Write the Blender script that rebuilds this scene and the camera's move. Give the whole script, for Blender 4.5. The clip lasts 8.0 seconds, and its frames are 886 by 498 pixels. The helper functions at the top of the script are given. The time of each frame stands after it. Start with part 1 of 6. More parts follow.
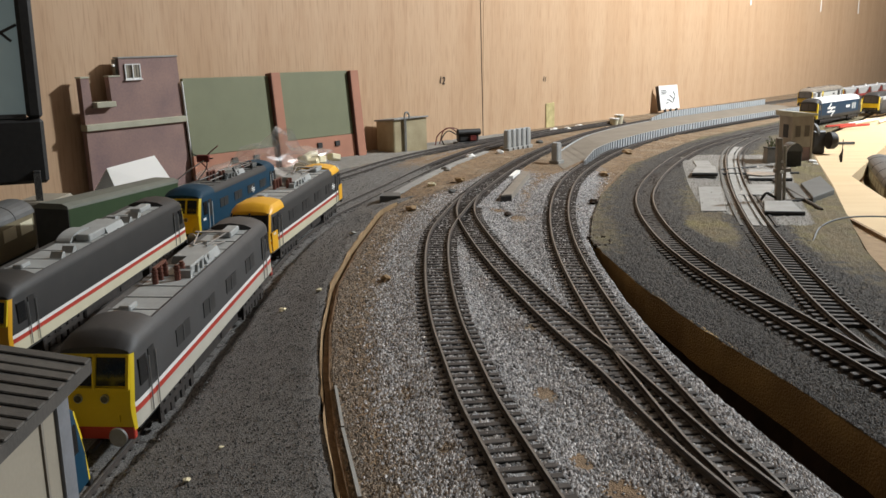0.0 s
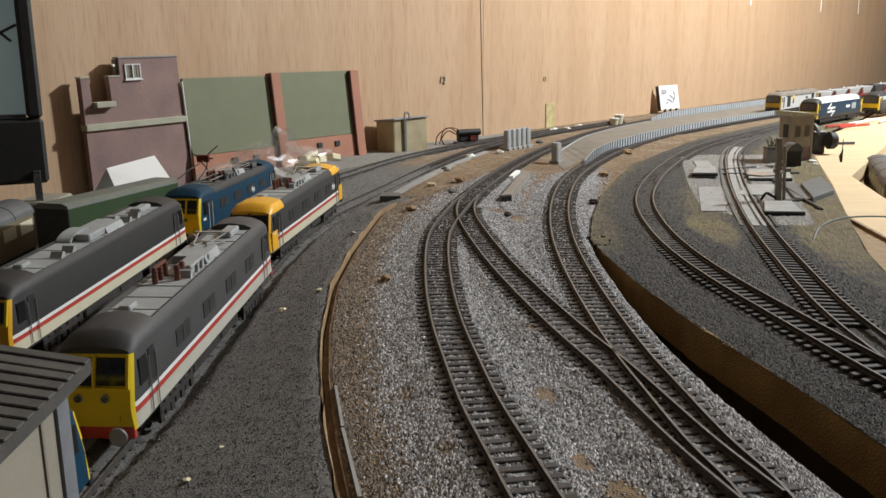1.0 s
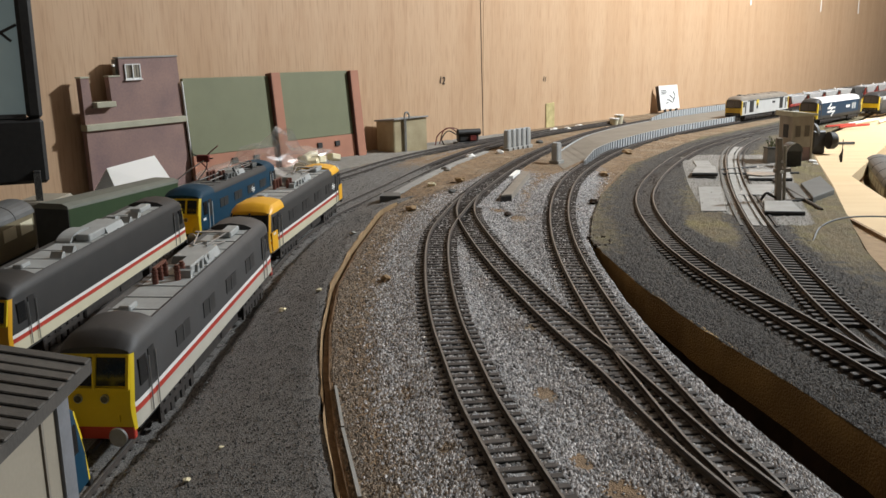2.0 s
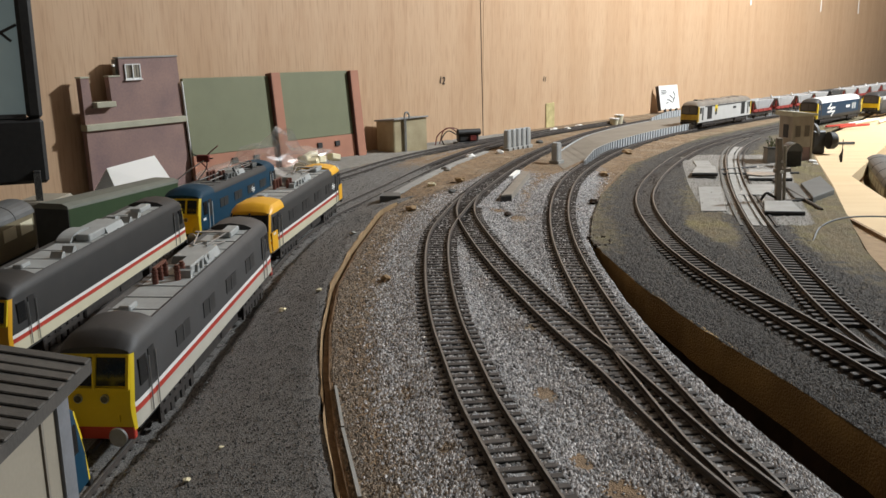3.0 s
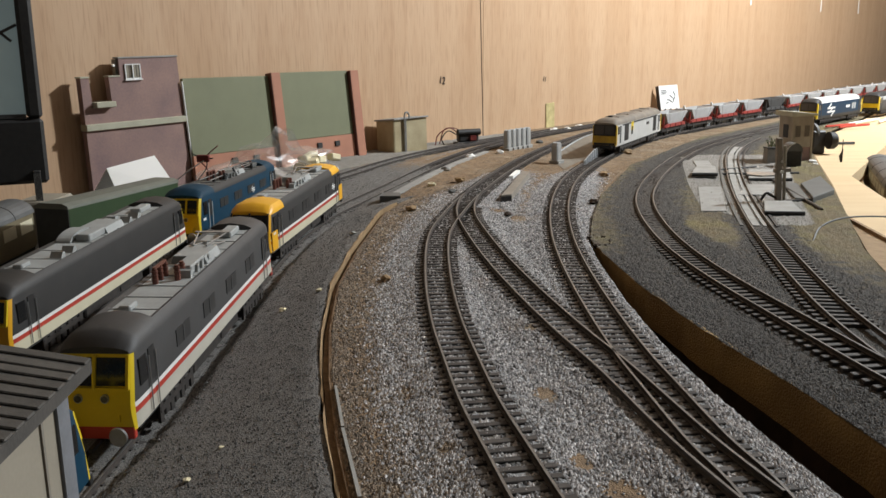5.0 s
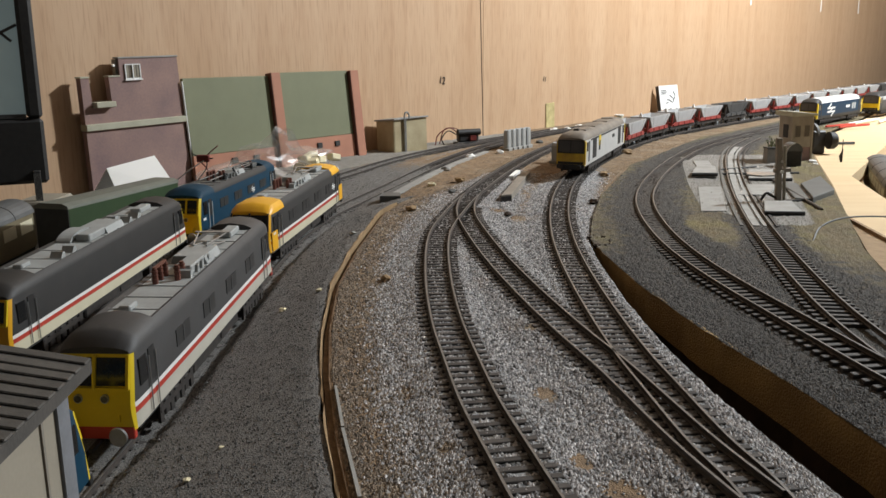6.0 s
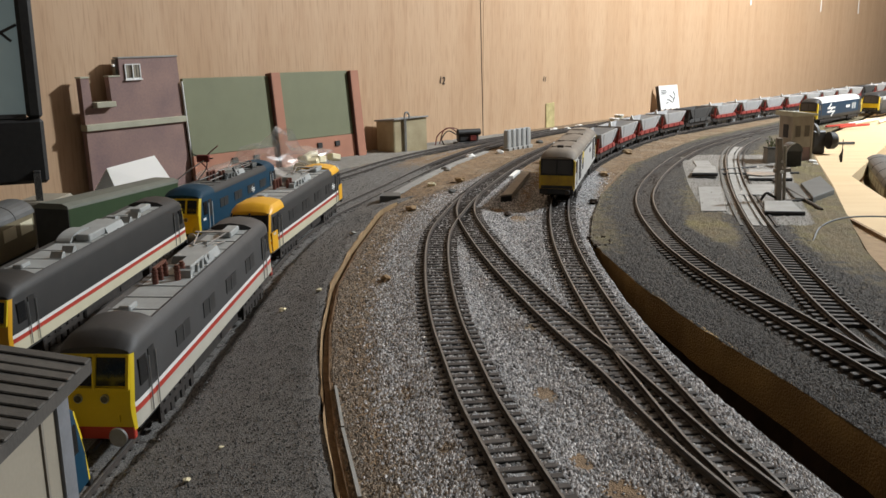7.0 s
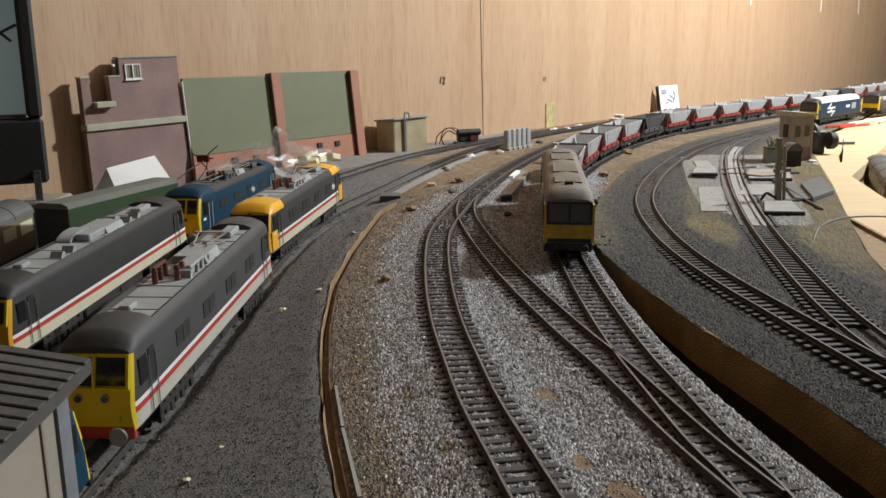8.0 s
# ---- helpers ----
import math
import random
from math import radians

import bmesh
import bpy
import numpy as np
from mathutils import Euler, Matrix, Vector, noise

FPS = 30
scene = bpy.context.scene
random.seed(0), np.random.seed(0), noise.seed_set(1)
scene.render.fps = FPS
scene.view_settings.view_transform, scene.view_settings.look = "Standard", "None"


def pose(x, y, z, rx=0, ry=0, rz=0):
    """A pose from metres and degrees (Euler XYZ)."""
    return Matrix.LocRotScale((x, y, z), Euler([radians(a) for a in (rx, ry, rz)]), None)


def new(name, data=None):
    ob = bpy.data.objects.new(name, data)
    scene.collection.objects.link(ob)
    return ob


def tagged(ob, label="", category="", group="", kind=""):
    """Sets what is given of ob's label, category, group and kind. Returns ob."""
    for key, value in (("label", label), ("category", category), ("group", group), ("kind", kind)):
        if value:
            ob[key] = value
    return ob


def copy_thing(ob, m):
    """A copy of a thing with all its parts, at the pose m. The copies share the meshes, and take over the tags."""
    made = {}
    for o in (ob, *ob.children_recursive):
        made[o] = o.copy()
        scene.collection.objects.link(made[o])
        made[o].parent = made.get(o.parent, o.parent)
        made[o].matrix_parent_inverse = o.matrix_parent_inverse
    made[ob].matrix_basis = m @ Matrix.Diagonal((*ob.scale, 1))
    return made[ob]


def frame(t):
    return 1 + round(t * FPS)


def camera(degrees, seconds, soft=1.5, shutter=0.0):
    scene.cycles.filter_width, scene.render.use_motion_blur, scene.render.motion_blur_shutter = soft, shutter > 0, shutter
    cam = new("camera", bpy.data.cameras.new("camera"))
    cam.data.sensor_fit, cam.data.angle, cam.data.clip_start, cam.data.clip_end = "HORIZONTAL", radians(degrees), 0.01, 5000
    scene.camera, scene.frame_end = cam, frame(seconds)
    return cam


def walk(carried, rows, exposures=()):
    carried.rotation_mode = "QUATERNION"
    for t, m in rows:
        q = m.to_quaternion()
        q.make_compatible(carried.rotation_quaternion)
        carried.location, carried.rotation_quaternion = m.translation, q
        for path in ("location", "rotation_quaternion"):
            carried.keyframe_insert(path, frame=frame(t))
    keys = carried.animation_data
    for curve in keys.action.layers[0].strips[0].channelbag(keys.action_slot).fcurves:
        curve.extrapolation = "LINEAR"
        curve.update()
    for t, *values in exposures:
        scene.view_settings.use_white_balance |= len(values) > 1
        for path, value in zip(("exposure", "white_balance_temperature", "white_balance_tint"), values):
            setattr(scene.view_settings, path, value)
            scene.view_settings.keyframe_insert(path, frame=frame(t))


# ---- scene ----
# ---------- camera, standing still ----------
cam = camera(55.19, 8.0, soft=1.5)
EYE = pose(0, 0, 0.1428, 76.874, 0, 0) @ pose(0, 0, 0, 0, 0, -0.35)
walk(cam, [(0.0, EYE), (8.0, EYE)], [(0.0, 0.0), (8.0, 0.0)])

# ---------- world, the room's lamp and an added fill lamp ---
world = bpy.data.worlds.new("room_air")
scene.world = world
world.use_nodes = True
world.node_tree.nodes["Background"].inputs[0].default_value = (0.9, 0.85, 0.8, 1)
world.node_tree.nodes["Background"].inputs[1].default_value = 0.012


def lamp(name, place, radius, watts, colour):
    data = bpy.data.lights.new(name, "POINT")
    data.shadow_soft_size, data.energy, data.color = radius, watts, colour
    ob = new(name, data)
    ob.location = place
    return ob


lamp("ceiling_lamp", (1.66, 1.46, 1.26), 0.05, 236.0, (0.885, 0.95, 1.0))
# Weak fill added behind the viewpoint to lift the dark fronts.
lamp("fill_lamp_behind", (1.6, -1.4, 1.35), 0.15, 2.3, (0.93, 0.97, 1.0))


# ---------- materials ----------
def mat(name, c1, c2=None, scale=120.0, rough=0.6, bump=0.15, metal=0.0, fine=900.0, stretch=(1, 1, 1), spec=0.4, depth=0.0004):
    """Two-tone surface: broad stains mixed with fine grain, and a fine relief."""
    m = bpy.data.materials.new(name)
    m.use_nodes = True
    nt = m.node_tree
    b = nt.nodes["Principled BSDF"]
    c2 = c2 or tuple(v * 0.72 for v in c1)
    co = nt.nodes.new("ShaderNodeTexCoord")
    mp = nt.nodes.new("ShaderNodeMapping")
    mp.inputs["Scale"].default_value = stretch
    nt.links.new(co.outputs["Object"], mp.inputs["Vector"])
    n1, n2 = nt.nodes.new("ShaderNodeTexNoise"), nt.nodes.new("ShaderNodeTexNoise")
    for n, s, d in ((n1, scale, 4.0), (n2, fine, 3.0)):
        n.inputs["Scale"].default_value, n.inputs["Detail"].default_value = s, d
        nt.links.new(mp.outputs[0], n.inputs["Vector"])
    add = nt.nodes.new("ShaderNodeMath")
    add.operation = "MULTIPLY_ADD"
    add.inputs[1].default_value = 0.35
    nt.links.new(n2.outputs["Fac"], add.inputs[0])
    nt.links.new(n1.outputs["Fac"], add.inputs[2])
    ramp = nt.nodes.new("ShaderNodeMapRange")
    ramp.inputs[1].default_value, ramp.inputs[2].default_value = 0.42, 0.92
    nt.links.new(add.outputs[0], ramp.inputs[0])
    mix = nt.nodes.new("ShaderNodeMix")
    mix.data_type = "RGBA"
    mix.inputs[6].default_value, mix.inputs[7].default_value = (*c1, 1), (*c2, 1)
    nt.links.new(ramp.outputs[0], mix.inputs[0])
    nt.links.new(mix.outputs[2], b.inputs["Base Color"])
    b.inputs["Roughness"].default_value, b.inputs["Metallic"].default_value = rough, metal
    b.inputs["Specular IOR Level"].default_value = spec
    if bump:
        bp = nt.nodes.new("ShaderNodeBump")
        bp.inputs["Strength"].default_value, bp.inputs["Distance"].default_value = bump, depth
        nt.links.new(n2.outputs["Fac"], bp.inputs["Height"])
        nt.links.new(bp.outputs[0], b.inputs["Normal"])
    return m


def plywood(name, c1, c2, c3, turn):
    """Rotary-cut plywood face: long vertical streaks, broad figure and small dark flecks."""
    m = mat(name, c1, c2, 5.0, 0.55, 0.1, fine=60.0, stretch=(4, 4, 0.35))
    nt = m.node_tree
    b = nt.nodes["Principled BSDF"]
    src = b.inputs["Base Color"].links[0].from_socket
    co = nt.nodes["Texture Coordinate"]
    mp = nt.nodes.new("ShaderNodeMapping")
    mp.inputs["Scale"].default_value = (38, 38, 4.5)
    mp.inputs["Rotation"].default_value = (0, 0, turn)
    nt.links.new(co.outputs["Object"], mp.inputs["Vector"])
    n = nt.nodes.new("ShaderNodeTexNoise")
    n.inputs["Scale"].default_value, n.inputs["Detail"].default_value, n.inputs["Distortion"].default_value = 1.6, 6.0, 0.6
    nt.links.new(mp.outputs[0], n.inputs["Vector"])
    r = nt.nodes.new("ShaderNodeMapRange")
    r.inputs[1].default_value, r.inputs[2].default_value = 0.56, 0.76
    r.inputs[4].default_value = 0.55
    nt.links.new(n.outputs["Fac"], r.inputs[0])
    mix = nt.nodes.new("ShaderNodeMix")
    mix.data_type = "RGBA"
    mix.inputs[7].default_value = (*c3, 1)
    nt.links.new(r.outputs[0], mix.inputs[0])
    nt.links.new(src, mix.inputs[6])
    fl = nt.nodes.new("ShaderNodeMapping")
    fl.inputs["Scale"].default_value = (420, 420, 26)
    nt.links.new(co.outputs["Object"], fl.inputs["Vector"])
    f = nt.nodes.new("ShaderNodeTexNoise")
    f.inputs["Scale"].default_value, f.inputs["Detail"].default_value = 1.0, 3.0
    nt.links.new(fl.outputs[0], f.inputs["Vector"])
    fr = nt.nodes.new("ShaderNodeMapRange")
    fr.inputs[1].default_value, fr.inputs[2].default_value, fr.inputs[4].default_value = 0.50, 0.78, 0.52
    nt.links.new(f.outputs["Fac"], fr.inputs[0])
    fm = nt.nodes.new("ShaderNodeMix")
    fm.data_type = "RGBA"
    fm.inputs[7].default_value = (c3[0] * 0.72, c3[1] * 0.68, c3[2] * 0.62, 1)
    nt.links.new(fr.outputs[0], fm.inputs[0])
    nt.links.new(mix.outputs[2], fm.inputs[6])
    nt.links.new(fm.outputs[2], b.inputs["Base Color"])
    return m


def ground_mat(name, stones, dirt, ash, slab, relief=0.0012):
    """Model ballast, dirt, ash and cast slab, laid by the painted amounts in 'cover'."""
    m = bpy.data.materials.new(name)
    m.use_nodes = True
    nt = m.node_tree
    b = nt.nodes["Principled BSDF"]
    b.inputs["Roughness"].default_value = 0.9
    b.inputs["Specular IOR Level"].default_value = 0.2
    co = nt.nodes.new("ShaderNodeTexCoord")

    def noise_node(scale, detail=4.0):
        n = nt.nodes.new("ShaderNodeTexNoise")
        n.inputs["Scale"].default_value, n.inputs["Detail"].default_value = scale, detail
        nt.links.new(co.outputs["Object"], n.inputs["Vector"])
        return n.outputs["Fac"]

    def blend(fac, a, c):
        x = nt.nodes.new("ShaderNodeMix")
        x.data_type = "RGBA"
        for sock, v in ((x.inputs[0], fac), (x.inputs[6], a), (x.inputs[7], c)):
            if isinstance(v, tuple):
                sock.default_value = (*v, 1)
            else:
                nt.links.new(v, sock)
        return x.outputs[2]

    def span(v, lo, hi):
        r = nt.nodes.new("ShaderNodeMapRange")
        r.inputs[1].default_value, r.inputs[2].default_value = lo, hi
        nt.links.new(v, r.inputs[0])
        return r.outputs[0]

    vor = nt.nodes.new("ShaderNodeTexVoronoi")
    vor.inputs["Scale"].default_value = 620
    nt.links.new(co.outputs["Object"], vor.inputs["Vector"])
    sep = nt.nodes.new("ShaderNodeSeparateColor")
    nt.links.new(vor.outputs["Color"], sep.inputs[0])
    att = nt.nodes.new("ShaderNodeAttribute")
    att.attribute_name = "cover"
    cov = nt.nodes.new("ShaderNodeSeparateColor")
    nt.links.new(att.outputs["Color"], cov.inputs[0])
    fine, mid, wide = noise_node(1500.0, 2.0), noise_node(130.0), noise_node(26.0)
    stone = blend(span(sep.outputs[0], 0.0, 1.0), stones[0], stones[1])
    stone = blend(span(wide, 0.58, 0.74), stone, stones[2])
    earth = blend(span(mid, 0.3, 0.7), dirt[0], dirt[1])
    earth = blend(span(wide, 0.5, 0.75), earth, dirt[2])
    cinder = blend(span(fine, 0.35, 0.7), ash[0], ash[1])
    cinder = blend(span(mid, 0.55, 0.8), cinder, ash[2])
    cast = blend(span(mid, 0.35, 0.75), slab[0], slab[1])
    # uneven edges between the covers
    jit = nt.nodes.new("ShaderNodeMath")
    jit.operation = "MULTIPLY_ADD"
    jit.inputs[1].default_value, jit.inputs[2].default_value = 0.9, -0.45
    nt.links.new(mid, jit.inputs[0])

    def uneven(v):
        a = nt.nodes.new("ShaderNodeMath")
        nt.links.new(v, a.inputs[0])
        nt.links.new(jit.outputs[0], a.inputs[1])
        return span(a.outputs[0], 0.35, 0.65)

    col = blend(uneven(cov.outputs[1]), cinder, earth)
    col = blend(uneven(cov.outputs[0]), col, stone)
    col = blend(span(cov.outputs[2], 0.4, 0.6), col, cast)
    nt.links.new(col, b.inputs["Base Color"])
    hgt = nt.nodes.new("ShaderNodeMath")
    nt.links.new(fine, hgt.inputs[0])
    nt.links.new(sep.outputs[1], hgt.inputs[1])
    bp = nt.nodes.new("ShaderNodeBump")
    bp.inputs["Strength"].default_value, bp.inputs["Distance"].default_value = 1.0, relief
    nt.links.new(hgt.outputs[0], bp.inputs["Height"])
    nt.links.new(bp.outputs[0], b.inputs["Normal"])
    return m


def varied(m, amount=0.5):
    """Lets pieces that share a mesh differ in lightness."""
    nt = m.node_tree
    b = nt.nodes["Principled BSDF"]
    src = b.inputs["Base Color"].links[0].from_socket
    info = nt.nodes.new("ShaderNodeObjectInfo")
    r = nt.nodes.new("ShaderNodeMapRange")
    r.inputs[3].default_value, r.inputs[4].default_value = 1 - amount, 1 + amount
    nt.links.new(info.outputs["Random"], r.inputs[0])
    hs = nt.nodes.new("ShaderNodeHueSaturation")
    nt.links.new(r.outputs[0], hs.inputs["Value"])
    nt.links.new(src, hs.inputs["Color"])
    nt.links.new(hs.outputs[0], b.inputs["Base Color"])
    return m


M_WALL = plywood("plywood_face", (0.56, 0.38, 0.24), (0.48, 0.305, 0.178), (0.39, 0.225, 0.12), 0.0)
M_BOARD = mat("pale_plywood", (0.68, 0.535, 0.335), (0.60, 0.445, 0.255), 9.0, 0.5, 0.1, stretch=(1, 6, 1))
M_EDGE = mat("cork_edge", (0.44, 0.29, 0.105), (0.19, 0.115, 0.042), 26.0, 0.85, 0.8, depth=0.002)
# Dark wood, also the colour that paints the shade inside the board gap.
M_DARKWOOD_SHADE = mat("dark_timber_and_shade", (0.06, 0.035, 0.02), (0.03, 0.018, 0.01), 80.0, 0.8, 0.4)
M_TAN = mat("raw_wood_edge", (0.33, 0.22, 0.11), (0.22, 0.14, 0.07), 120.0, 0.8, 0.4)
M_JOINT = mat("torn_packing", (0.27, 0.175, 0.10), (0.13, 0.08, 0.045), 160.0, 0.9, 0.7, depth=0.001)
M_ROOM = mat("room_bounce_paint", (0.20, 0.18, 0.155), (0.17, 0.15, 0.13), 3.0, 0.8, 0.1)
M_CARPET = mat("carpet", (0.16, 0.13, 0.10), (0.11, 0.09, 0.07), 40.0, 0.95, 0.4)
GREYS = ((0.072, 0.072, 0.073), (0.51, 0.51, 0.51), (0.25, 0.185, 0.125))
BROWNS = ((0.30, 0.205, 0.12), (0.18, 0.13, 0.09), (0.33, 0.265, 0.185))
M_GROUND = ground_mat("scenic_ballast", GREYS, BROWNS, ((0.075, 0.07, 0.065), (0.13, 0.125, 0.115), (0.10, 0.09, 0.07)), ((0.34, 0.33, 0.30), (0.27, 0.25, 0.22)))
M_YARD = ground_mat("yard_ash", GREYS, BROWNS, ((0.095, 0.091, 0.085), (0.265, 0.252, 0.235), (0.165, 0.155, 0.142)), ((0.30, 0.28, 0.25), (0.24, 0.22, 0.19)), 0.0006)
M_DEPOT = ground_mat("depot_ash", GREYS, ((0.21, 0.165, 0.10), (0.15, 0.13, 0.085), (0.22, 0.19, 0.09)), ((0.040, 0.038, 0.036), (0.135, 0.125, 0.112), (0.10, 0.082, 0.062)), ((0.31, 0.295, 0.27), (0.23, 0.215, 0.19)))
M_STONE = varied(mat("ballast_stone", (0.33, 0.315, 0.295), (0.17, 0.16, 0.15), 500.0, 0.9, 0.2), 0.1)
M_SLEEPER = varied(mat("sleeper_plastic", (0.035, 0.030, 0.027), (0.06, 0.052, 0.046), 300.0, 0.7, 0.2), 0.35)
M_RUST = mat("rail_side_rust", (0.042, 0.035, 0.031), (0.066, 0.052, 0.043), 200.0, 0.75, 0.2)
M_RAIL = mat("rail_head", (0.20, 0.19, 0.178), (0.11, 0.10, 0.09), 150.0, 0.5, 0.05, metal=0.3)
M_BLACK = mat("black_plastic", (0.018, 0.017, 0.017), (0.03, 0.028, 0.026), 200.0, 0.55, 0.1)
M_UNDER = mat("underframe_black", (0.020, 0.018, 0.017), (0.045, 0.036, 0.03), 300.0, 0.75, 0.2)
M_DGREY = mat("dark_grey_paint", (0.062, 0.060, 0.060), (0.050, 0.047, 0.045), 60.0, 0.6, 0.03)
M_CHAR = mat("charcoal_paint", (0.026, 0.025, 0.024), (0.034, 0.032, 0.03), 60.0, 0.6, 0.03)
M_PALE = mat("pale_stone_paint", (0.52, 0.49, 0.42), (0.45, 0.42, 0.35), 60.0, 0.45, 0.03)
M_VANROOF = mat("olive_grey_roof", (0.165, 0.17, 0.14), (0.13, 0.135, 0.11), 50.0, 0.65, 0.1)
M_LGREY = mat("light_grey_roof", (0.375, 0.385, 0.375), (0.27, 0.275, 0.265), 70.0, 0.6, 0.1)
M_CREAM = mat("cream_paint", (0.62, 0.57, 0.42), (0.55, 0.50, 0.36), 60.0, 0.4, 0.03)
M_WHITE = mat("white_paint", (0.80, 0.79, 0.76), (0.72, 0.71, 0.68), 60.0, 0.45, 0.03)
M_RED = mat("red_paint", (0.50, 0.055, 0.035), (0.40, 0.045, 0.03), 60.0, 0.42, 0.03)
M_CRED = mat("faded_red", (0.33, 0.05, 0.04), (0.20, 0.038, 0.03), 120.0, 0.6, 0.05)
M_WARNY = mat("warning_yellow", (0.78, 0.56, 0.02), (0.70, 0.50, 0.02), 60.0, 0.4, 0.03)
M_ORANGE = mat("orange_yellow", (0.82, 0.42, 0.02), (0.74, 0.37, 0.02), 60.0, 0.4, 0.03)
M_BLUE = mat("rail_blue", (0.005, 0.040, 0.074), (0.004, 0.030, 0.056), 60.0, 0.6, 0.03, spec=0.2)
M_NAVY = mat("dark_blue", (0.005, 0.030, 0.066), (0.004, 0.025, 0.056), 60.0, 0.5, 0.03, spec=0.2)
M_GREEN = mat("bronze_green", (0.028, 0.055, 0.018), (0.022, 0.045, 0.014), 60.0, 0.6, 0.05)
M_SAGE = mat("sage_sheet", (0.185, 0.193, 0.112), (0.165, 0.170, 0.098), 40.0, 0.65, 0.1)
M_GLASS = mat("dark_glazing", (0.012, 0.012, 0.013), (0.018, 0.018, 0.018), 40.0, 0.12, 0.0, spec=0.6)
# Glazing lightened to grey to paint the windscreens' reflected sheen.
M_GLASSGREY = mat("grey_sheen_glazing", (0.085, 0.08, 0.078), (0.055, 0.052, 0.05), 40.0, 0.2, 0.0, spec=0.6)
M_STEEL = mat("dull_steel", (0.42, 0.42, 0.41), (0.34, 0.33, 0.32), 200.0, 0.4, 0.05, metal=0.7)
M_INSUL = mat("red_brown_insulator", (0.17, 0.06, 0.04), (0.12, 0.045, 0.03), 200.0, 0.45, 0.05)
M_BRICK = mat("mauve_brick_paper", (0.35, 0.222, 0.182), (0.20, 0.132, 0.130), 24.0, 0.75, 0.2, fine=400.0)
M_TERRA = mat("terracotta_paint", (0.43, 0.195, 0.12), (0.36, 0.16, 0.10), 30.0, 0.7, 0.1)
# Terracotta darkened to maroon to paint the pilasters' shaded sides.
M_TERRA_SHADE = mat("terracotta_in_shade", (0.13, 0.045, 0.03), (0.10, 0.035, 0.025), 30.0, 0.7, 0.1)
M_BAND = mat("buff_band", (0.47, 0.45, 0.34), (0.38, 0.36, 0.27), 60.0, 0.7, 0.1)
M_CARD = mat("white_card", (0.84, 0.83, 0.80), (0.80, 0.79, 0.76), 20.0, 0.7, 0.05)
M_CONC = mat("cast_concrete", (0.34, 0.335, 0.315), (0.255, 0.245, 0.225), 60.0, 0.85, 0.3)
M_PLAT = mat("platform_tarmac", (0.215, 0.19, 0.155), (0.165, 0.145, 0.115), 30.0, 0.85, 0.25)
M_FENCE = mat("blue_grey_panel", (0.40, 0.42, 0.43), (0.33, 0.345, 0.35), 60.0, 0.7, 0.1)
M_HUT = mat("weathered_grey_board", (0.27, 0.24, 0.20), (0.19, 0.165, 0.135), 60.0, 0.8, 0.2)
M_PANE = mat("dusty_pane", (0.16, 0.13, 0.095), (0.09, 0.075, 0.06), 60.0, 0.35, 0.0)
M_ROOFING = mat("slate_roofing", (0.088, 0.080, 0.071), (0.06, 0.055, 0.049), 90.0, 0.75, 0.3)
M_HUTWALL = mat("cream_render", (0.31, 0.275, 0.215), (0.25, 0.22, 0.17), 30.0, 0.75, 0.1)
M_DEPOTHUT = mat("pale_weathered_board", (0.40, 0.355, 0.285), (0.28, 0.24, 0.19), 60.0, 0.8, 0.2)
M_HUTYEL = mat("yellowed_render", (0.46, 0.39, 0.245), (0.32, 0.255, 0.145), 45.0, 0.8, 0.15)
M_HUTBLUE = mat("blue_grey_corner", (0.20, 0.205, 0.22), (0.14, 0.145, 0.155), 60.0, 0.75, 0.1)
M_DKGREY = mat("slate_grey_sheet", (0.115, 0.12, 0.115), (0.09, 0.092, 0.088), 50.0, 0.6, 0.1)
M_HOPPER = mat("hopper_grey", (0.42, 0.42, 0.42), (0.33, 0.325, 0.32), 60.0, 0.5, 0.05)
M_HOPDARK = mat("hopper_soot", (0.07, 0.068, 0.066), (0.05, 0.048, 0.046), 60.0, 0.7, 0.1)
M_SIDE60 = mat("two_tone_grey", (0.50, 0.495, 0.475), (0.43, 0.42, 0.40), 60.0, 0.45, 0.03)
# Yellow with brown grime, dimmed further to hold the front's shade.
M_NOSE60 = mat("grimy_shaded_yellow", (0.62, 0.42, 0.03), (0.36, 0.22, 0.035), 90.0, 0.6, 0.05)
M_ROOF60 = mat("dusty_brown_roof", (0.225, 0.19, 0.15), (0.15, 0.125, 0.10), 50.0, 0.7, 0.1)
M_WIRE = mat("black_wire", (0.02, 0.018, 0.018), (0.03, 0.026, 0.024), 200.0, 0.45, 0.0)
M_REDWIRE = mat("dark_red_wire", (0.16, 0.025, 0.02), (0.12, 0.02, 0.016), 200.0, 0.45, 0.0)
M_FOAM = mat("cream_foam", (0.78, 0.70, 0.48), (0.70, 0.61, 0.40), 90.0, 0.85, 0.4)
M_MOSS = mat("mossy_patch", (0.62, 0.52, 0.26), (0.34, 0.28, 0.12), 70.0, 0.9, 0.4)
M_COACHROOF = mat("coach_roof_grey", (0.12, 0.12, 0.118), (0.085, 0.085, 0.082), 50.0, 0.6, 0.1)
M_COACH = mat("coach_olive_cream", (0.20, 0.165, 0.10), (0.16, 0.13, 0.08), 50.0, 0.5, 0.05)


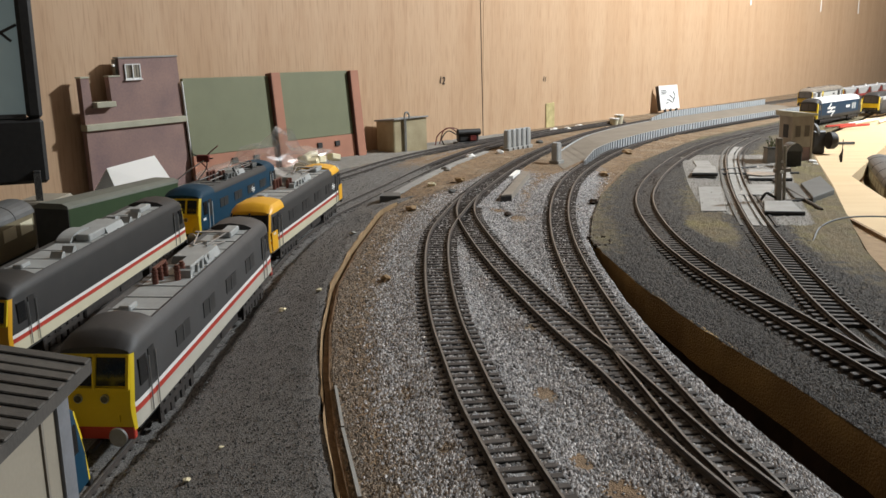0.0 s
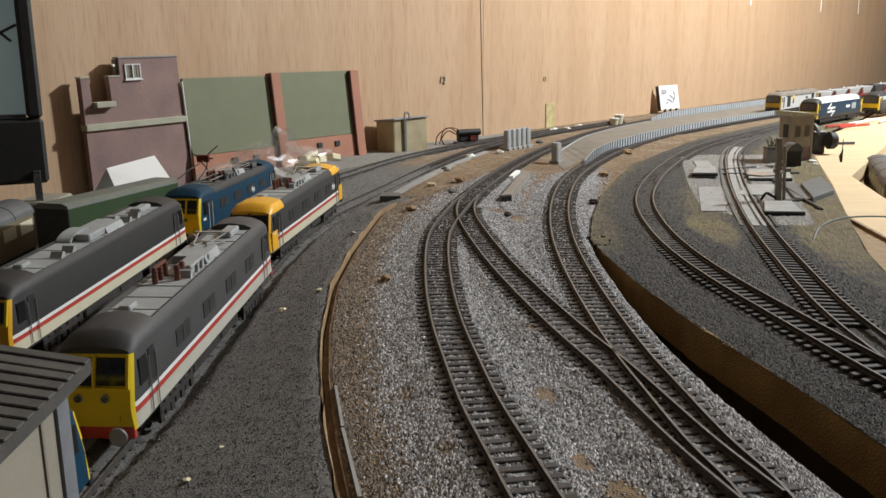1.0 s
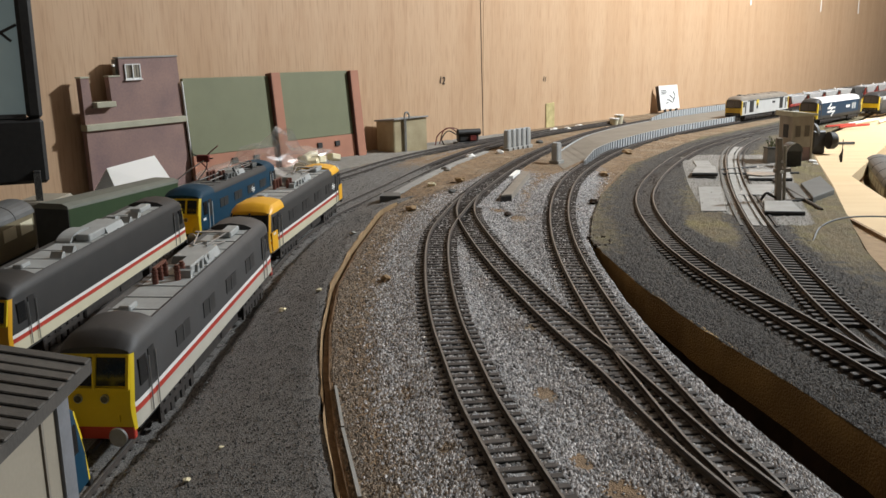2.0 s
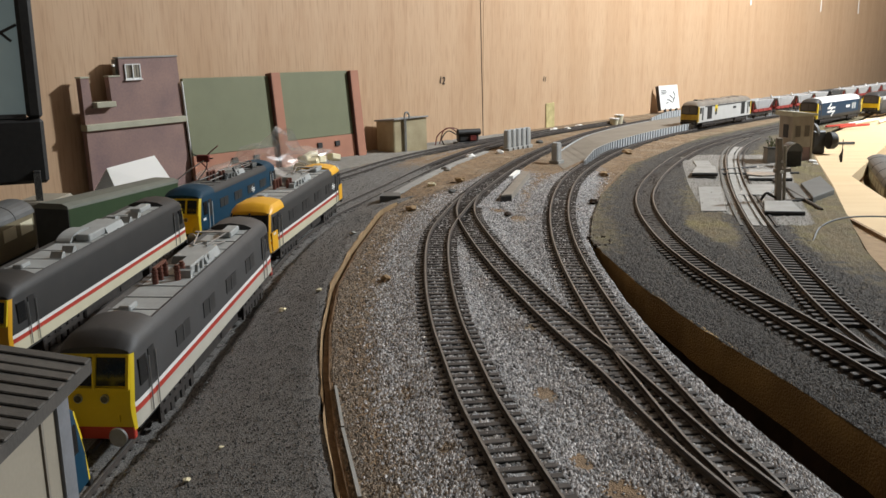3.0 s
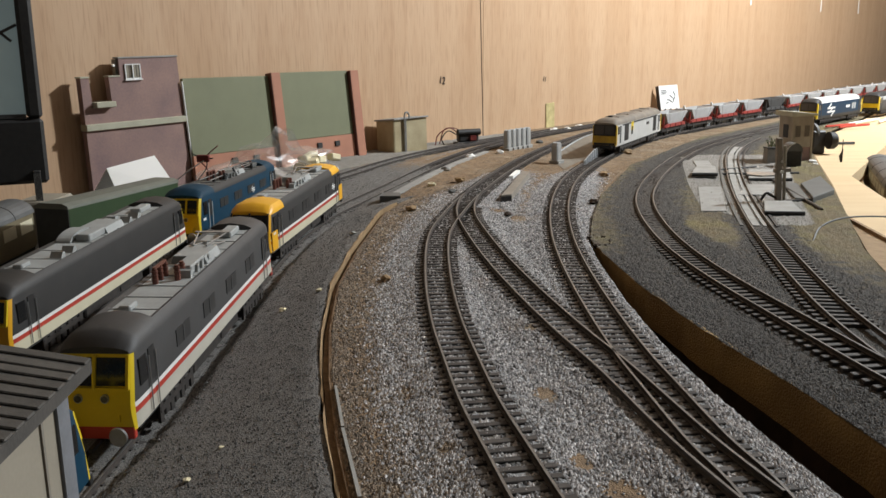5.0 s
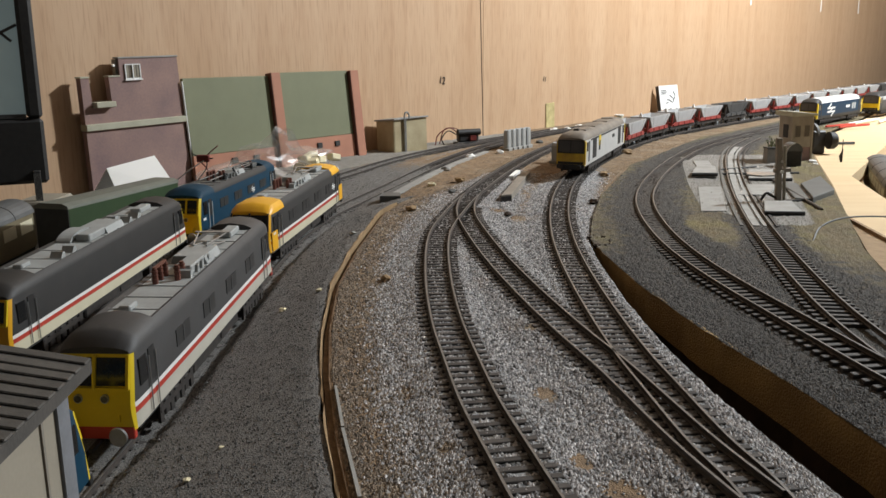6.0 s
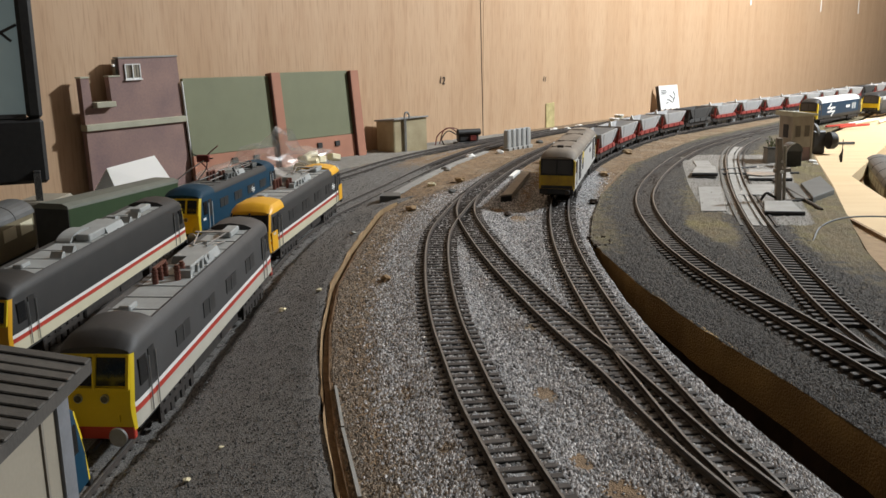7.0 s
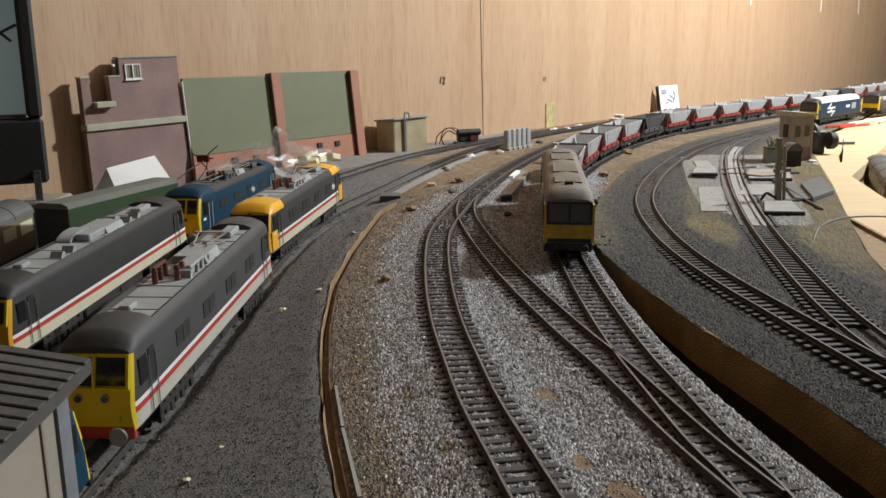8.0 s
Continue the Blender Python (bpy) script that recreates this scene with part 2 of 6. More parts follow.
def screen_mat():
    """A switched-off screen; pale streaky colour and a faint glow stand in for reflections."""
    m = mat("screen_glass", (0.34, 0.44, 0.45), (0.50, 0.60, 0.60), 9.0, 0.3, 0.0, fine=40.0, spec=0.6)
    b = m.node_tree.nodes["Principled BSDF"]
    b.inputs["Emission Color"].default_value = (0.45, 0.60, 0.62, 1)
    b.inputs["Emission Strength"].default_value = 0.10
    return m


def film_mat():
    """Thin clear film: mostly see-through, with a sharp gloss and a trace of haze."""
    m = bpy.data.materials.new("clear_film")
    m.use_nodes = True
    nt = m.node_tree
    nt.nodes.remove(nt.nodes["Principled BSDF"])
    clear, gloss, haze = nt.nodes.new("ShaderNodeBsdfTransparent"), nt.nodes.new("ShaderNodeBsdfGlossy"), nt.nodes.new("ShaderNodeBsdfDiffuse")
    gloss.inputs["Roughness"].default_value = 0.16
    haze.inputs["Color"].default_value = (0.85, 0.86, 0.85, 1)
    first, second = nt.nodes.new("ShaderNodeMixShader"), nt.nodes.new("ShaderNodeMixShader")
    first.inputs[0].default_value, second.inputs[0].default_value = 0.15, 0.07
    nt.links.new(clear.outputs[0], first.inputs[1])
    nt.links.new(gloss.outputs[0], first.inputs[2])
    nt.links.new(first.outputs[0], second.inputs[1])
    nt.links.new(haze.outputs[0], second.inputs[2])
    nt.links.new(second.outputs[0], nt.nodes["Material Output"].inputs["Surface"])
    return m


M_SCREEN, M_FILM = screen_mat(), film_mat()


# ---------- mesh helpers ----------
def mesh_ob(name, bm, material, parent=None, smooth=False):
    me = bpy.data.meshes.new(name)
    bmesh.ops.recalc_face_normals(bm, faces=bm.faces)
    bm.to_mesh(me)
    bm.free()
    for m in (material if isinstance(material, (list, tuple)) else [material]):
        me.materials.append(m)
    if smooth:
        for poly in me.polygons:
            poly.use_smooth = True
    ob = new(name, me)
    ob.parent = parent
    return ob


def part(name, bm, material, parent, label="", smooth=False):
    ob = mesh_ob(name, bm, material, parent, smooth)
    return tagged(ob, label) if label else ob


def thing(name, m, label, category, group="", kind=""):
    ob = new(name)
    ob.empty_display_size = 0.01
    ob.matrix_basis = m
    return tagged(ob, label, category, group, kind)


def box(x0, x1, y0, y1, z0, z1, bevel=0.0, bm=None, m=None, taper=0.0):
    bm = bm or bmesh.new()
    r = bmesh.ops.create_cube(bm, size=1.0)
    for v in r["verts"]:
        k = 1 - taper * (v.co.z + 0.5)
        v.co = Vector(((x0 + x1) / 2 + v.co.x * (x1 - x0) * k, (y0 + y1) / 2 + v.co.y * (y1 - y0) * k, (z0 + z1) / 2 + v.co.z * (z1 - z0)))
        if m:
            v.co = m @ v.co
    if bevel:
        es = {e for v in r["verts"] for e in v.link_edges}
        bmesh.ops.bevel(bm, geom=list(es), offset=bevel, segments=1, affect="EDGES")
    return bm


def rod(a, b, r0, r1=None, sides=10, bm=None):
    bm = bm or bmesh.new()
    a, b = Vector(a), Vector(b)
    d = b - a
    m = Matrix.Translation((a + b) / 2) @ d.to_track_quat("Z", "Y").to_matrix().to_4x4()
    bmesh.ops.create_cone(bm, cap_ends=True, segments=sides, radius1=r0, radius2=r0 if r1 is None else r1, depth=d.length, matrix=m)
    return bm


def prism(outline, y0, y1, bm=None):
    """Extrudes an (x, z) outline along y."""
    bm = bm or bmesh.new()
    a = [bm.verts.new((x, y0, z)) for x, z in outline]
    b = [bm.verts.new((x, y1, z)) for x, z in outline]
    n = len(a)
    for i in range(n):
        bm.faces.new((a[i], a[(i + 1) % n], b[(i + 1) % n], b[i]))
    bm.faces.new(a[::-1])
    bm.faces.new(b)
    return bm


def slab(outline, z0, z1, bm=None):
    """Extrudes an (x, y) outline upwards."""
    bm = bm or bmesh.new()
    a = [bm.verts.new((x, y, z0)) for x, y in outline]
    b = [bm.verts.new((x, y, z1)) for x, y in outline]
    n = len(a)
    for i in range(n):
        bm.faces.new((a[i], a[(i + 1) % n], b[(i + 1) % n], b[i]))
    bm.faces.new(a[::-1])
    bm.faces.new(b)
    return bm


def wire(points, r, sides=6):
    bm = bmesh.new()
    pts = [Vector(p) for p in spline3(points, 5)]
    rings = []
    for i, p in enumerate(pts):
        d = (pts[min(i + 1, len(pts) - 1)] - pts[max(i - 1, 0)]).normalized()
        s = d.orthogonal().normalized()
        u = d.cross(s)
        rings.append([bm.verts.new(p + r * (math.cos(2 * math.pi * k / sides) * s + math.sin(2 * math.pi * k / sides) * u)) for k in range(sides)])
    for a, b in zip(rings, rings[1:]):
        for k in range(sides):
            bm.faces.new((a[k], a[(k + 1) % sides], b[(k + 1) % sides], b[k]))
    bm.faces.new(rings[0][::-1])
    bm.faces.new(rings[-1])
    return bm


def spline3(points, n):
    p = [Vector(q) for q in points]
    p = [2 * p[0] - p[1], *p, 2 * p[-1] - p[-2]]
    out = []
    for a, b, c, d in zip(p, p[1:], p[2:], p[3:]):
        for i in range(n):
            t = i / n
            out.append(0.5 * (2 * b + (c - a) * t + (2 * a - 5 * b + 4 * c - d) * t * t + (3 * b - a - 3 * c + d) * t ** 3))
    return [*out, p[-2]]


def course(points, step=0.004):
    """A smooth plan line through (near) the points, at even steps."""
    p = np.array([(2 * points[0][0] - points[1][0], 2 * points[0][1] - points[1][1]), *points, (2 * points[-1][0] - points[-2][0], 2 * points[-1][1] - points[-2][1])])
    t = np.linspace(0, 1, 12, endpoint=False)[:, None]
    seg = [((1 - t) ** 3 * a + (3 * t ** 3 - 6 * t ** 2 + 4) * b + (-3 * t ** 3 + 3 * t ** 2 + 3 * t + 1) * c + t ** 3 * d) / 6 for a, b, c, d in zip(p, p[1:], p[2:], p[3:])]
    q = np.concatenate([*seg, p[-2:-1]])
    s = np.concatenate([[0], np.cumsum(np.hypot(*np.diff(q, axis=0).T))])
    w = np.arange(0, s[-1], step)
    return np.c_[np.interp(w, s, q[:, 0]), np.interp(w, s, q[:, 1])]


def smooth01(t):
    t = np.clip(t, 0, 1)
    return t * t * (3 - 2 * t)


# ---------- plan ----------
GAUGE = 0.0165
LEAN = -2.57  # the mock-up buildings and posts lean a little
A_LINE = course([(0.045, 0.18), (0.038, 0.22), (0.030, 0.254), (0.024, 0.287), (0.019, 0.311), (0.014, 0.339), (0.010, 0.372), (0.005, 0.412), (0.002, 0.439), (-0.001, 0.482), (-0.003, 0.52), (-0.0045, 0.58), (-0.0045, 0.634), (-0.002, 0.69), (0.008, 0.753), (0.020, 0.821), (0.036, 0.891), (0.059, 0.986), (0.095, 1.108), (0.137, 1.235), (0.193, 1.375), (0.273, 1.55), (0.36, 1.695), (0.50, 1.89), (0.70, 2.13), (1.0, 2.50), (1.5, 3.10)])
B_LINE = course([(0.1062, 0.250), (0.1000, 0.272), (0.0935, 0.298), (0.0870, 0.333), (0.079, 0.377), (0.070, 0.412), (0.061, 0.454), (0.049, 0.517), (0.035, 0.604), (0.025, 0.699), (0.021, 0.745), (0.021, 0.791), (0.026, 0.845), (0.036, 0.891)])
C_LINE = course([(0.105, 0.17), (0.107, 0.20), (0.107, 0.251), (0.104, 0.274), (0.100, 0.291), (0.097, 0.324), (0.0945, 0.355), (0.092, 0.381), (0.0905, 0.418), (0.0895, 0.467), (0.0895, 0.528), (0.091, 0.592), (0.0945, 0.655), (0.104, 0.749), (0.117, 0.833), (0.138, 0.938), (0.165, 1.030), (0.205, 1.140), (0.277, 1.30), (0.334, 1.405), (0.393, 1.497), (0.457, 1.585), (0.56, 1.713), (0.666, 1.837), (0.80, 1.99), (1.0, 2.235), (1.3, 2.595), (2.2, 3.67), (3.4, 5.1), (4.6, 6.5)])
D_LINE = course([(0.235, 0.22), (0.222, 0.28), (0.211, 0.325), (0.204, 0.36), (0.197, 0.405), (0.190, 0.457), (0.181, 0.518), (0.175, 0.60), (0.178, 0.692), (0.194, 0.815), (0.225, 0.922), (0.275, 1.054), (0.354, 1.229), (0.434, 1.359), (0.563, 1.529), (0.72, 1.72), (0.93, 1.97), (1.4, 2.53)])
E_LINE = course([(0.217, 0.345), (0.218, 0.40), (0.222, 0.46), (0.237, 0.55), (0.262, 0.68), (0.285, 0.775), (0.310, 0.875), (0.354, 1.026), (0.398, 1.167), (0.451, 1.301), (0.53, 1.43)])
Y_LINE = course([(-0.163, 0.15), (-0.157, 0.30), (-0.150, 0.45), (-0.143, 0.60), (-0.140, 0.70), (-0.130, 0.79), (-0.112, 0.865), (-0.0815, 0.938), (-0.0495, 1.0065), (-0.0112, 1.1094), (0.0235, 1.2046), (0.0684, 1.3335), (0.1442, 1.4757), (0.25, 1.63), (0.40, 1.83)])
Z_LINE = course([(-0.27, 0.20), (-0.258, 0.40), (-0.242, 0.56), (-0.230, 0.69), (-0.217, 0.80), (-0.195, 0.90), (-0.160, 0.985), (-0.1246, 1.0361), (-0.1034, 1.079), (-0.0814, 1.1261), (-0.0501, 1.1916), (-0.011, 1.2745), (0.055, 1.39), (0.14, 1.505), (0.24, 1.64)])
GAP = [(-0.010, 0.15), (-0.0347, 0.2528), (-0.0464, 0.3052), (-0.058, 0.372), (-0.0669, 0.44), (-0.0735, 0.535), (-0.0712, 0.6356), (-0.0599, 0.794), (-0.042, 0.848), (0.02, 1.0), (0.09, 1.2), (0.17, 1.4), (0.5, 2.0), (2.0, 3.9)]
TRENCH_L = [(0.158, 0.15), (0.1375, 0.251), (0.1308, 0.288), (0.1200, 0.3485), (0.1130, 0.417), (0.1106, 0.491), (0.1118, 0.593), (0.1155, 0.655), (0.135, 0.75), (0.165, 0.87), (0.245, 1.10), (0.44, 1.45), (0.74, 1.83), (2.3, 3.7)]
TRENCH_R = [(0.185, 0.15), (0.174, 0.251), (0.1685, 0.292), (0.1568, 0.361), (0.1410, 0.4357), (0.1265, 0.5302), (0.1195, 0.62), (0.1175, 0.66), (0.135, 0.75), (0.165, 0.87), (0.245, 1.10), (0.44, 1.45), (0.74, 1.83), (2.3, 3.7)]
DEPOT_R = [(0.20, 0.15), (0.25, 0.30), (0.285, 0.48), (0.30, 0.556), (0.3187, 0.6246), (0.3646, 0.75), (0.4323, 0.936), (0.5035, 1.138), (0.5472, 1.259), (0.64, 1.45), (0.86, 1.77), (1.17, 2.257), (2.6, 3.8)]


def edge(table, y):
    t = np.array(table)
    return np.interp(y, t[:, 1], t[:, 0])


def rail_level(x, y, yard):
    """Height of the rail tops: the yard lies lower and climbs to the main lines."""
    if not yard:
        return np.zeros_like(np.asarray(y, float))
    low = -0.033 + 0.032 * (np.asarray(y, float) - 0.35)
    return low * (1 - smooth01((np.asarray(y, float) - 0.86) / 0.34))


# ---------- the boards ----------
def near_line(x, y, line, width):
    """1 on the line, falling to 0 at that distance from it."""
    d = np.full(x.shape, 9.0)
    for px, py in line[::4]:
        d = np.minimum(d, np.hypot(x - px, y - py))
    return np.clip(1 - d / width, 0, 1)


def sheet(name, left, right, cols, level, cover, material, label):
    rows = [0.11]
    while rows[-1] < 3.7:
        rows.append(rows[-1] * 1.0065)
    y = np.repeat(np.array(rows)[:, None], cols, 1)
    t = np.linspace(0, 1, cols)[None, :]
    xl, xr = left(y[:, :1]), right(y[:, :1])
    x = xl + (xr - xl) * t
    rng = np.random.default_rng(5)
    z = level(x, y) + rng.normal(0, 0.00028, x.shape) * np.clip(y / 0.5, 0.6, 1.6)
    col = np.ones((*x.shape, 4))
    col[..., :3] = cover(x, y)
    n, m = x.shape
    idx = np.arange(n * m).reshape(n, m)
    quads = np.stack([idx[:-1, :-1], idx[:-1, 1:], idx[1:, 1:], idx[1:, :-1]], -1).reshape(-1, 4)
    me = bpy.data.meshes.new(name)
    me.from_pydata(np.stack([x, y, z], -1).reshape(-1, 3).tolist(), [], quads.tolist())
    a = me.color_attributes.new("cover", "FLOAT_COLOR", "POINT")
    a.data.foreach_set("color", col.reshape(-1).astype(np.float32))
    me.materials.append(material)
    me.polygons.foreach_set("use_smooth", [True] * len(quads))
    return tagged(new(name, me), label, "ground", kind="structure")


def skirt(name, table, y0, y1, z0, z1, thick, material, label):
    """The upright cut edge of a board along a plan line."""
    ys = np.linspace(y0, y1, 60)
    xs = edge(table, ys)
    bm = bmesh.new()
    rng = random.Random(3)
    rows = []
    for x, y in zip(xs, ys):
        j = rng.uniform(-0.0006, 0.0006)
        rows.append([bm.verts.new(c) for c in ((x + j, y, z0), (x + j, y, z1 + rng.uniform(-0.0005, 0.0005)), (x + thick, y, z1), (x + thick, y, z0))])
    for a, b in zip(rows, rows[1:]):
        for k in range(4):
            bm.faces.new((a[k], a[(k + 1) % 4], b[(k + 1) % 4], b[k]))
    return tagged(mesh_ob(name, bm, material), label, "board edge", kind="structure")


def yard_level(x, y):
    base = rail_level(x, y, True) - 0.0025
    foot = np.interp(y, [0.2, 0.3126, 0.3586, 0.40, 0.515, 0.628, 0.733, 0.86, 1.1], [-0.146, -0.139, -0.133, -0.1285, -0.1257, -0.123, -0.113, -0.095, -0.05])
    step = 0.0065 * smooth01((x - foot) / 0.003) * (1 - smooth01((y - 0.72) / 0.16))
    up = np.clip((x - foot) / np.maximum(edge(GAP, y) - 0.004 - foot, 0.01), 0, 1)
    near = base + step + (np.interp(y, [0.82, 0.90], [-0.0045, -0.0060]) - base - step) * up
    return near


def yard_cover(x, y):
    c = np.zeros((*x.shape, 3))
    far = smooth01((y - 0.95) / 0.3)
    beds = np.maximum(near_line(x, y, Y_LINE, 0.022), near_line(x, y, Z_LINE, 0.022))
    c[..., 1] = np.clip(0.85 * far * (1 - 0.9 * beds), 0, 1)
    beyond = smooth01((x - np.interp(y, [0.90, 0.998, 1.122, 1.27, 1.6], [-0.054, -0.029, 0.0127, 0.0652, 0.20])) / 0.006) * smooth01((y - 0.87) / 0.03)
    c[..., 1] = np.maximum(c[..., 1], 0.95 * beyond)
    c[..., 0] = 0.55 * far * (1 - beyond) * np.clip(1 - np.abs(near_line(x, y, Y_LINE, 0.06) - 0.45) * 4, 0, 1)
    from_wall = (1.264 * x + 1.421 - y) / 1.612
    c[..., 2] = smooth01((np.interp(y, [1.08, 1.18, 1.32, 1.42, 1.6], [0.106, 0.094, 0.066, 0.054, 0.03]) - from_wall) / 0.006 + 0.5) * (y > 0.9) * (y < 1.6)
    return c


def main_level(x, y):
    lift = np.maximum.reduce([near_line(x, y, line, 0.03) for line in (A_LINE[:330], B_LINE, C_LINE[:360])])
    return -0.0062 + 0.0026 * np.clip(lift * 2.2, 0, 1)


# places where the ballast is worn down to the brown board
STAINS = ((0.0613, 0.262, 0.013), (0.0451, 0.353, 0.007), (0.051, 0.288, 0.006), (-0.0433, 0.549, 0.008), (-0.0165, 0.354, 0.005), (0.0008, 0.298, 0.004), (0.048, 0.44, 0.005), (0.068, 0.76, 0.008), (0.052, 0.80, 0.010))


def main_cover(x, y):
    c = np.zeros((*x.shape, 3))
    a = np.maximum.reduce([near_line(x, y, A_LINE[:250], 0.062), near_line(x, y, B_LINE, 0.07), near_line(x, y, C_LINE[:230], 0.045) * 1.1])
    far = 1 - smooth01((y - 0.92) / 0.25)
    c[..., 0] = np.clip(a * 1.9, 0, 1) * far + 0.45 * near_line(x, y, C_LINE, 0.03) * (1 - far)
    gap = np.clip(1 - (x - edge(GAP, y)) / 0.050, 0, 1)
    c[..., 0] -= 0.62 * gap
    for sx, sy, r in STAINS:
        c[..., 0] -= 1.1 * np.clip(1.25 - np.hypot((x - sx), (y - sy) / 1.5) / r, 0, 1)
    c[..., 0] = np.clip(c[..., 0], 0, 1)
    c[..., 1] = 0.95 * (1 - 0.75 * near_line(x, y, A_LINE, 0.03) * (1 - far)) * (1 - 0.75 * near_line(x, y, C_LINE, 0.025) * (1 - far))
    return c


def depot_level(x, y):
    return -0.0048 + 0.0018 * smooth01((y - 0.55) / 0.15) + 0.0003 * np.sin(x * 60 + 3 * np.sin(y * 17))


def depot_cover(x, y):
    c = np.zeros((*x.shape, 3))
    track = np.maximum(near_line(x, y, D_LINE, 0.045), near_line(x, y, E_LINE, 0.03))
    c[..., 1] = np.clip(0.55 * smooth01((y - 0.50) / 0.18) - 0.65 * track + 0.35 * smooth01((x - edge(DEPOT_R, y) + 0.06) / 0.05) + 0.9 * np.clip(1 - np.hypot((x - 0.226) / 0.022, (y - 0.70) / 0.06), 0, 1), 0, 1)
    c[..., 0] = 0.30 * np.clip(1 - (x - edge(TRENCH_R, y)) / 0.022, 0, 1) * (y < 0.9)
    pad = smooth01((x - np.interp(y, [0.68, 0.80, 0.95, 1.2], [0.285, 0.245, 0.275, 0.335]) - 0.0) / 0.004) * smooth01((y - 0.705) / 0.004) * smooth01((1.22 - y) / 0.03)
    pad = pad * smooth01((np.interp(y, [0.70, 0.85, 1.0, 1.2], [0.325, 0.372, 0.425, 0.50]) - x) / 0.02)
    c[..., 2] = pad
    return c


sheet("ground_yard", lambda y: np.minimum(np.maximum((y - 1.421) / 1.264 - 0.02, -0.80), edge(GAP, y) - 0.02), lambda y: edge(GAP, y) + 0.001 * np.sin(y * 90), 200, yard_level, yard_cover, M_YARD, "dark grey ash sheet sloping down to the storage sidings")
sheet("ground_main", lambda y: edge(GAP, y) + np.interp(y, [0.3, 0.8, 0.87], [0.0052, 0.0052, -0.004]), lambda y: edge(TRENCH_L, y), 130, main_level, main_cover, M_GROUND, "grey ballast and brown dirt under the main lines")
sheet("ground_depot", lambda y: edge(TRENCH_R, y), lambda y: edge(DEPOT_R, y), 150, depot_level, depot_cover, M_DEPOT, "dark ash and bare concrete of the depot board")
skirt("trim_depot_edge", TRENCH_R, 0.12, 0.665, -0.027, -0.0052, 0.003, M_EDGE, "brown sawn edge of the depot board")
# Dark strip that paints the shade below the brown edge.
skirt("trim_depot_shade", [(x + 0.0035, y) for x, y in TRENCH_R], 0.12, 0.665, -0.05, -0.0272, 0.003, M_DARKWOOD_SHADE, "set-back strip under the depot board, dark for the gap's shade")
skirt("trim_main_edge", TRENCH_L, 0.16, 0.66, -0.05, -0.0068, -0.003, M_DARKWOOD_SHADE, "dark edge of the main board above the gap")
skirt("trim_gap_strip", GAP, 0.12, 0.835, -0.03, -0.0036, 0.0009, M_TAN, "pale torn wooden strip along the yard board")
skirt("trim_gap_side", [(x + 0.0055, y) for x, y in GAP], 0.12, 0.83, -0.03, -0.0064, -0.0012, M_JOINT, "dark brown side of the narrow board joint")
# Floor colour carries the gap's shade.
tagged(mesh_ob("trench_floor", slab([(-0.12, 0.1), (0.22, 0.1), (0.22, 0.70), (-0.0, 0.90), (-0.12, 0.9)], -0.052, -0.040), M_DARKWOOD_SHADE), "floor beneath the board joints, coloured dark for the gap's shade", "board", kind="structure")

skirt("trim_gap_fill", [(x + 0.0014, y) for x, y in GAP], 0.12, 0.832, -0.03, -0.0098, 0.0040, M_JOINT, "brown torn packing at the bottom of the board joint")

# pale board beyond the depot, with a sunken storage road cut through it
board = [(0.36, 0.40), (0.355, 0.60), (0.359, 0.671), (0.3681, 0.757), (0.4358, 0.936), (0.507, 1.138), (0.5507, 1.259), (0.6435, 1.45), (0.8635, 1.77), (1.1735, 2.257), (2.6, 3.8), (3.2, 3.8), (3.2, 3.1), (0.90, 1.65), (0.699, 1.337), (0.491, 1.01), (0.451, 0.852), (0.430, 0.70), (0.42, 0.40)]
tagged(mesh_ob("ground_pale_board", slab(board, -0.022, -0.006), M_BOARD), "bare pale plywood board beside the depot", "board", kind="structure")
tagged(mesh_ob("trim_board_edge", slab([(x - 0.0034, y) for x, y in board[:7]] + [(x - 0.0004, y) for x, y in board[6::-1]], -0.03, -0.0050), M_TAN), "brown edging strip of the pale board", "board edge", kind="structure")
tagged(mesh_ob("ground_lower_board", slab([(0.26, 0.30), (3.2, 0.30), (3.2, 2.6), (0.9, 1.75), (0.50, 1.13), (0.36, 0.74)], -0.06, -0.0487), M_TAN), "lower plywood board carrying the storage road", "board", kind="structure")

tagged(mesh_ob("ground_step_board", slab([(0.2885, 0.40), (0.2885, 0.48), (0.3035, 0.556), (0.3222, 0.6246), (0.3672, 0.75), (0.3672, 0.7555), (0.3582, 0.671), (0.3542, 0.60), (0.3592, 0.40)], -0.022, -0.0078), M_TAN), "brown lower strip between the two boards", "board", kind="structure")

# table frame and legs under the boards
tagged(mesh_ob("baseboard", slab([(-0.78, 0.12), (0.34, 0.12), (0.34, 0.52), (0.48, 1.12), (0.80, 1.70), (2.5, 3.75), (1.84, 3.75), (-0.02, 1.395), (-0.78, 0.44)], -0.115, -0.062), M_TAN), "timber baseboard carrying the layout", "board", kind="structure")
for lx, ly in ((-0.70, 0.17), (0.28, 0.17), (0.45, 1.15), (1.9, 3.2), (-0.05, 1.25)):
    tagged(mesh_ob("table_leg", box(lx - 0.025, lx + 0.025, ly - 0.025, ly + 0.025, -0.9, -0.1152), M_TAN), "square timber leg under the baseboard", "leg", "table legs", "structure")

# room shell
WALL_DIR = Vector((1, 1.264, 0)).normalized()
wall_m = Matrix.Translation((0, 1.421, 0)) @ Matrix.Rotation(math.atan2(1.264, 1), 4, "Z")


def wall_x(x):
    return x / WALL_DIR.x


wall = thing("wall_back", wall_m, "warm orange plywood backscene wall with vertical grain", "wall", kind="structure")
joint = wall_x(0.072)
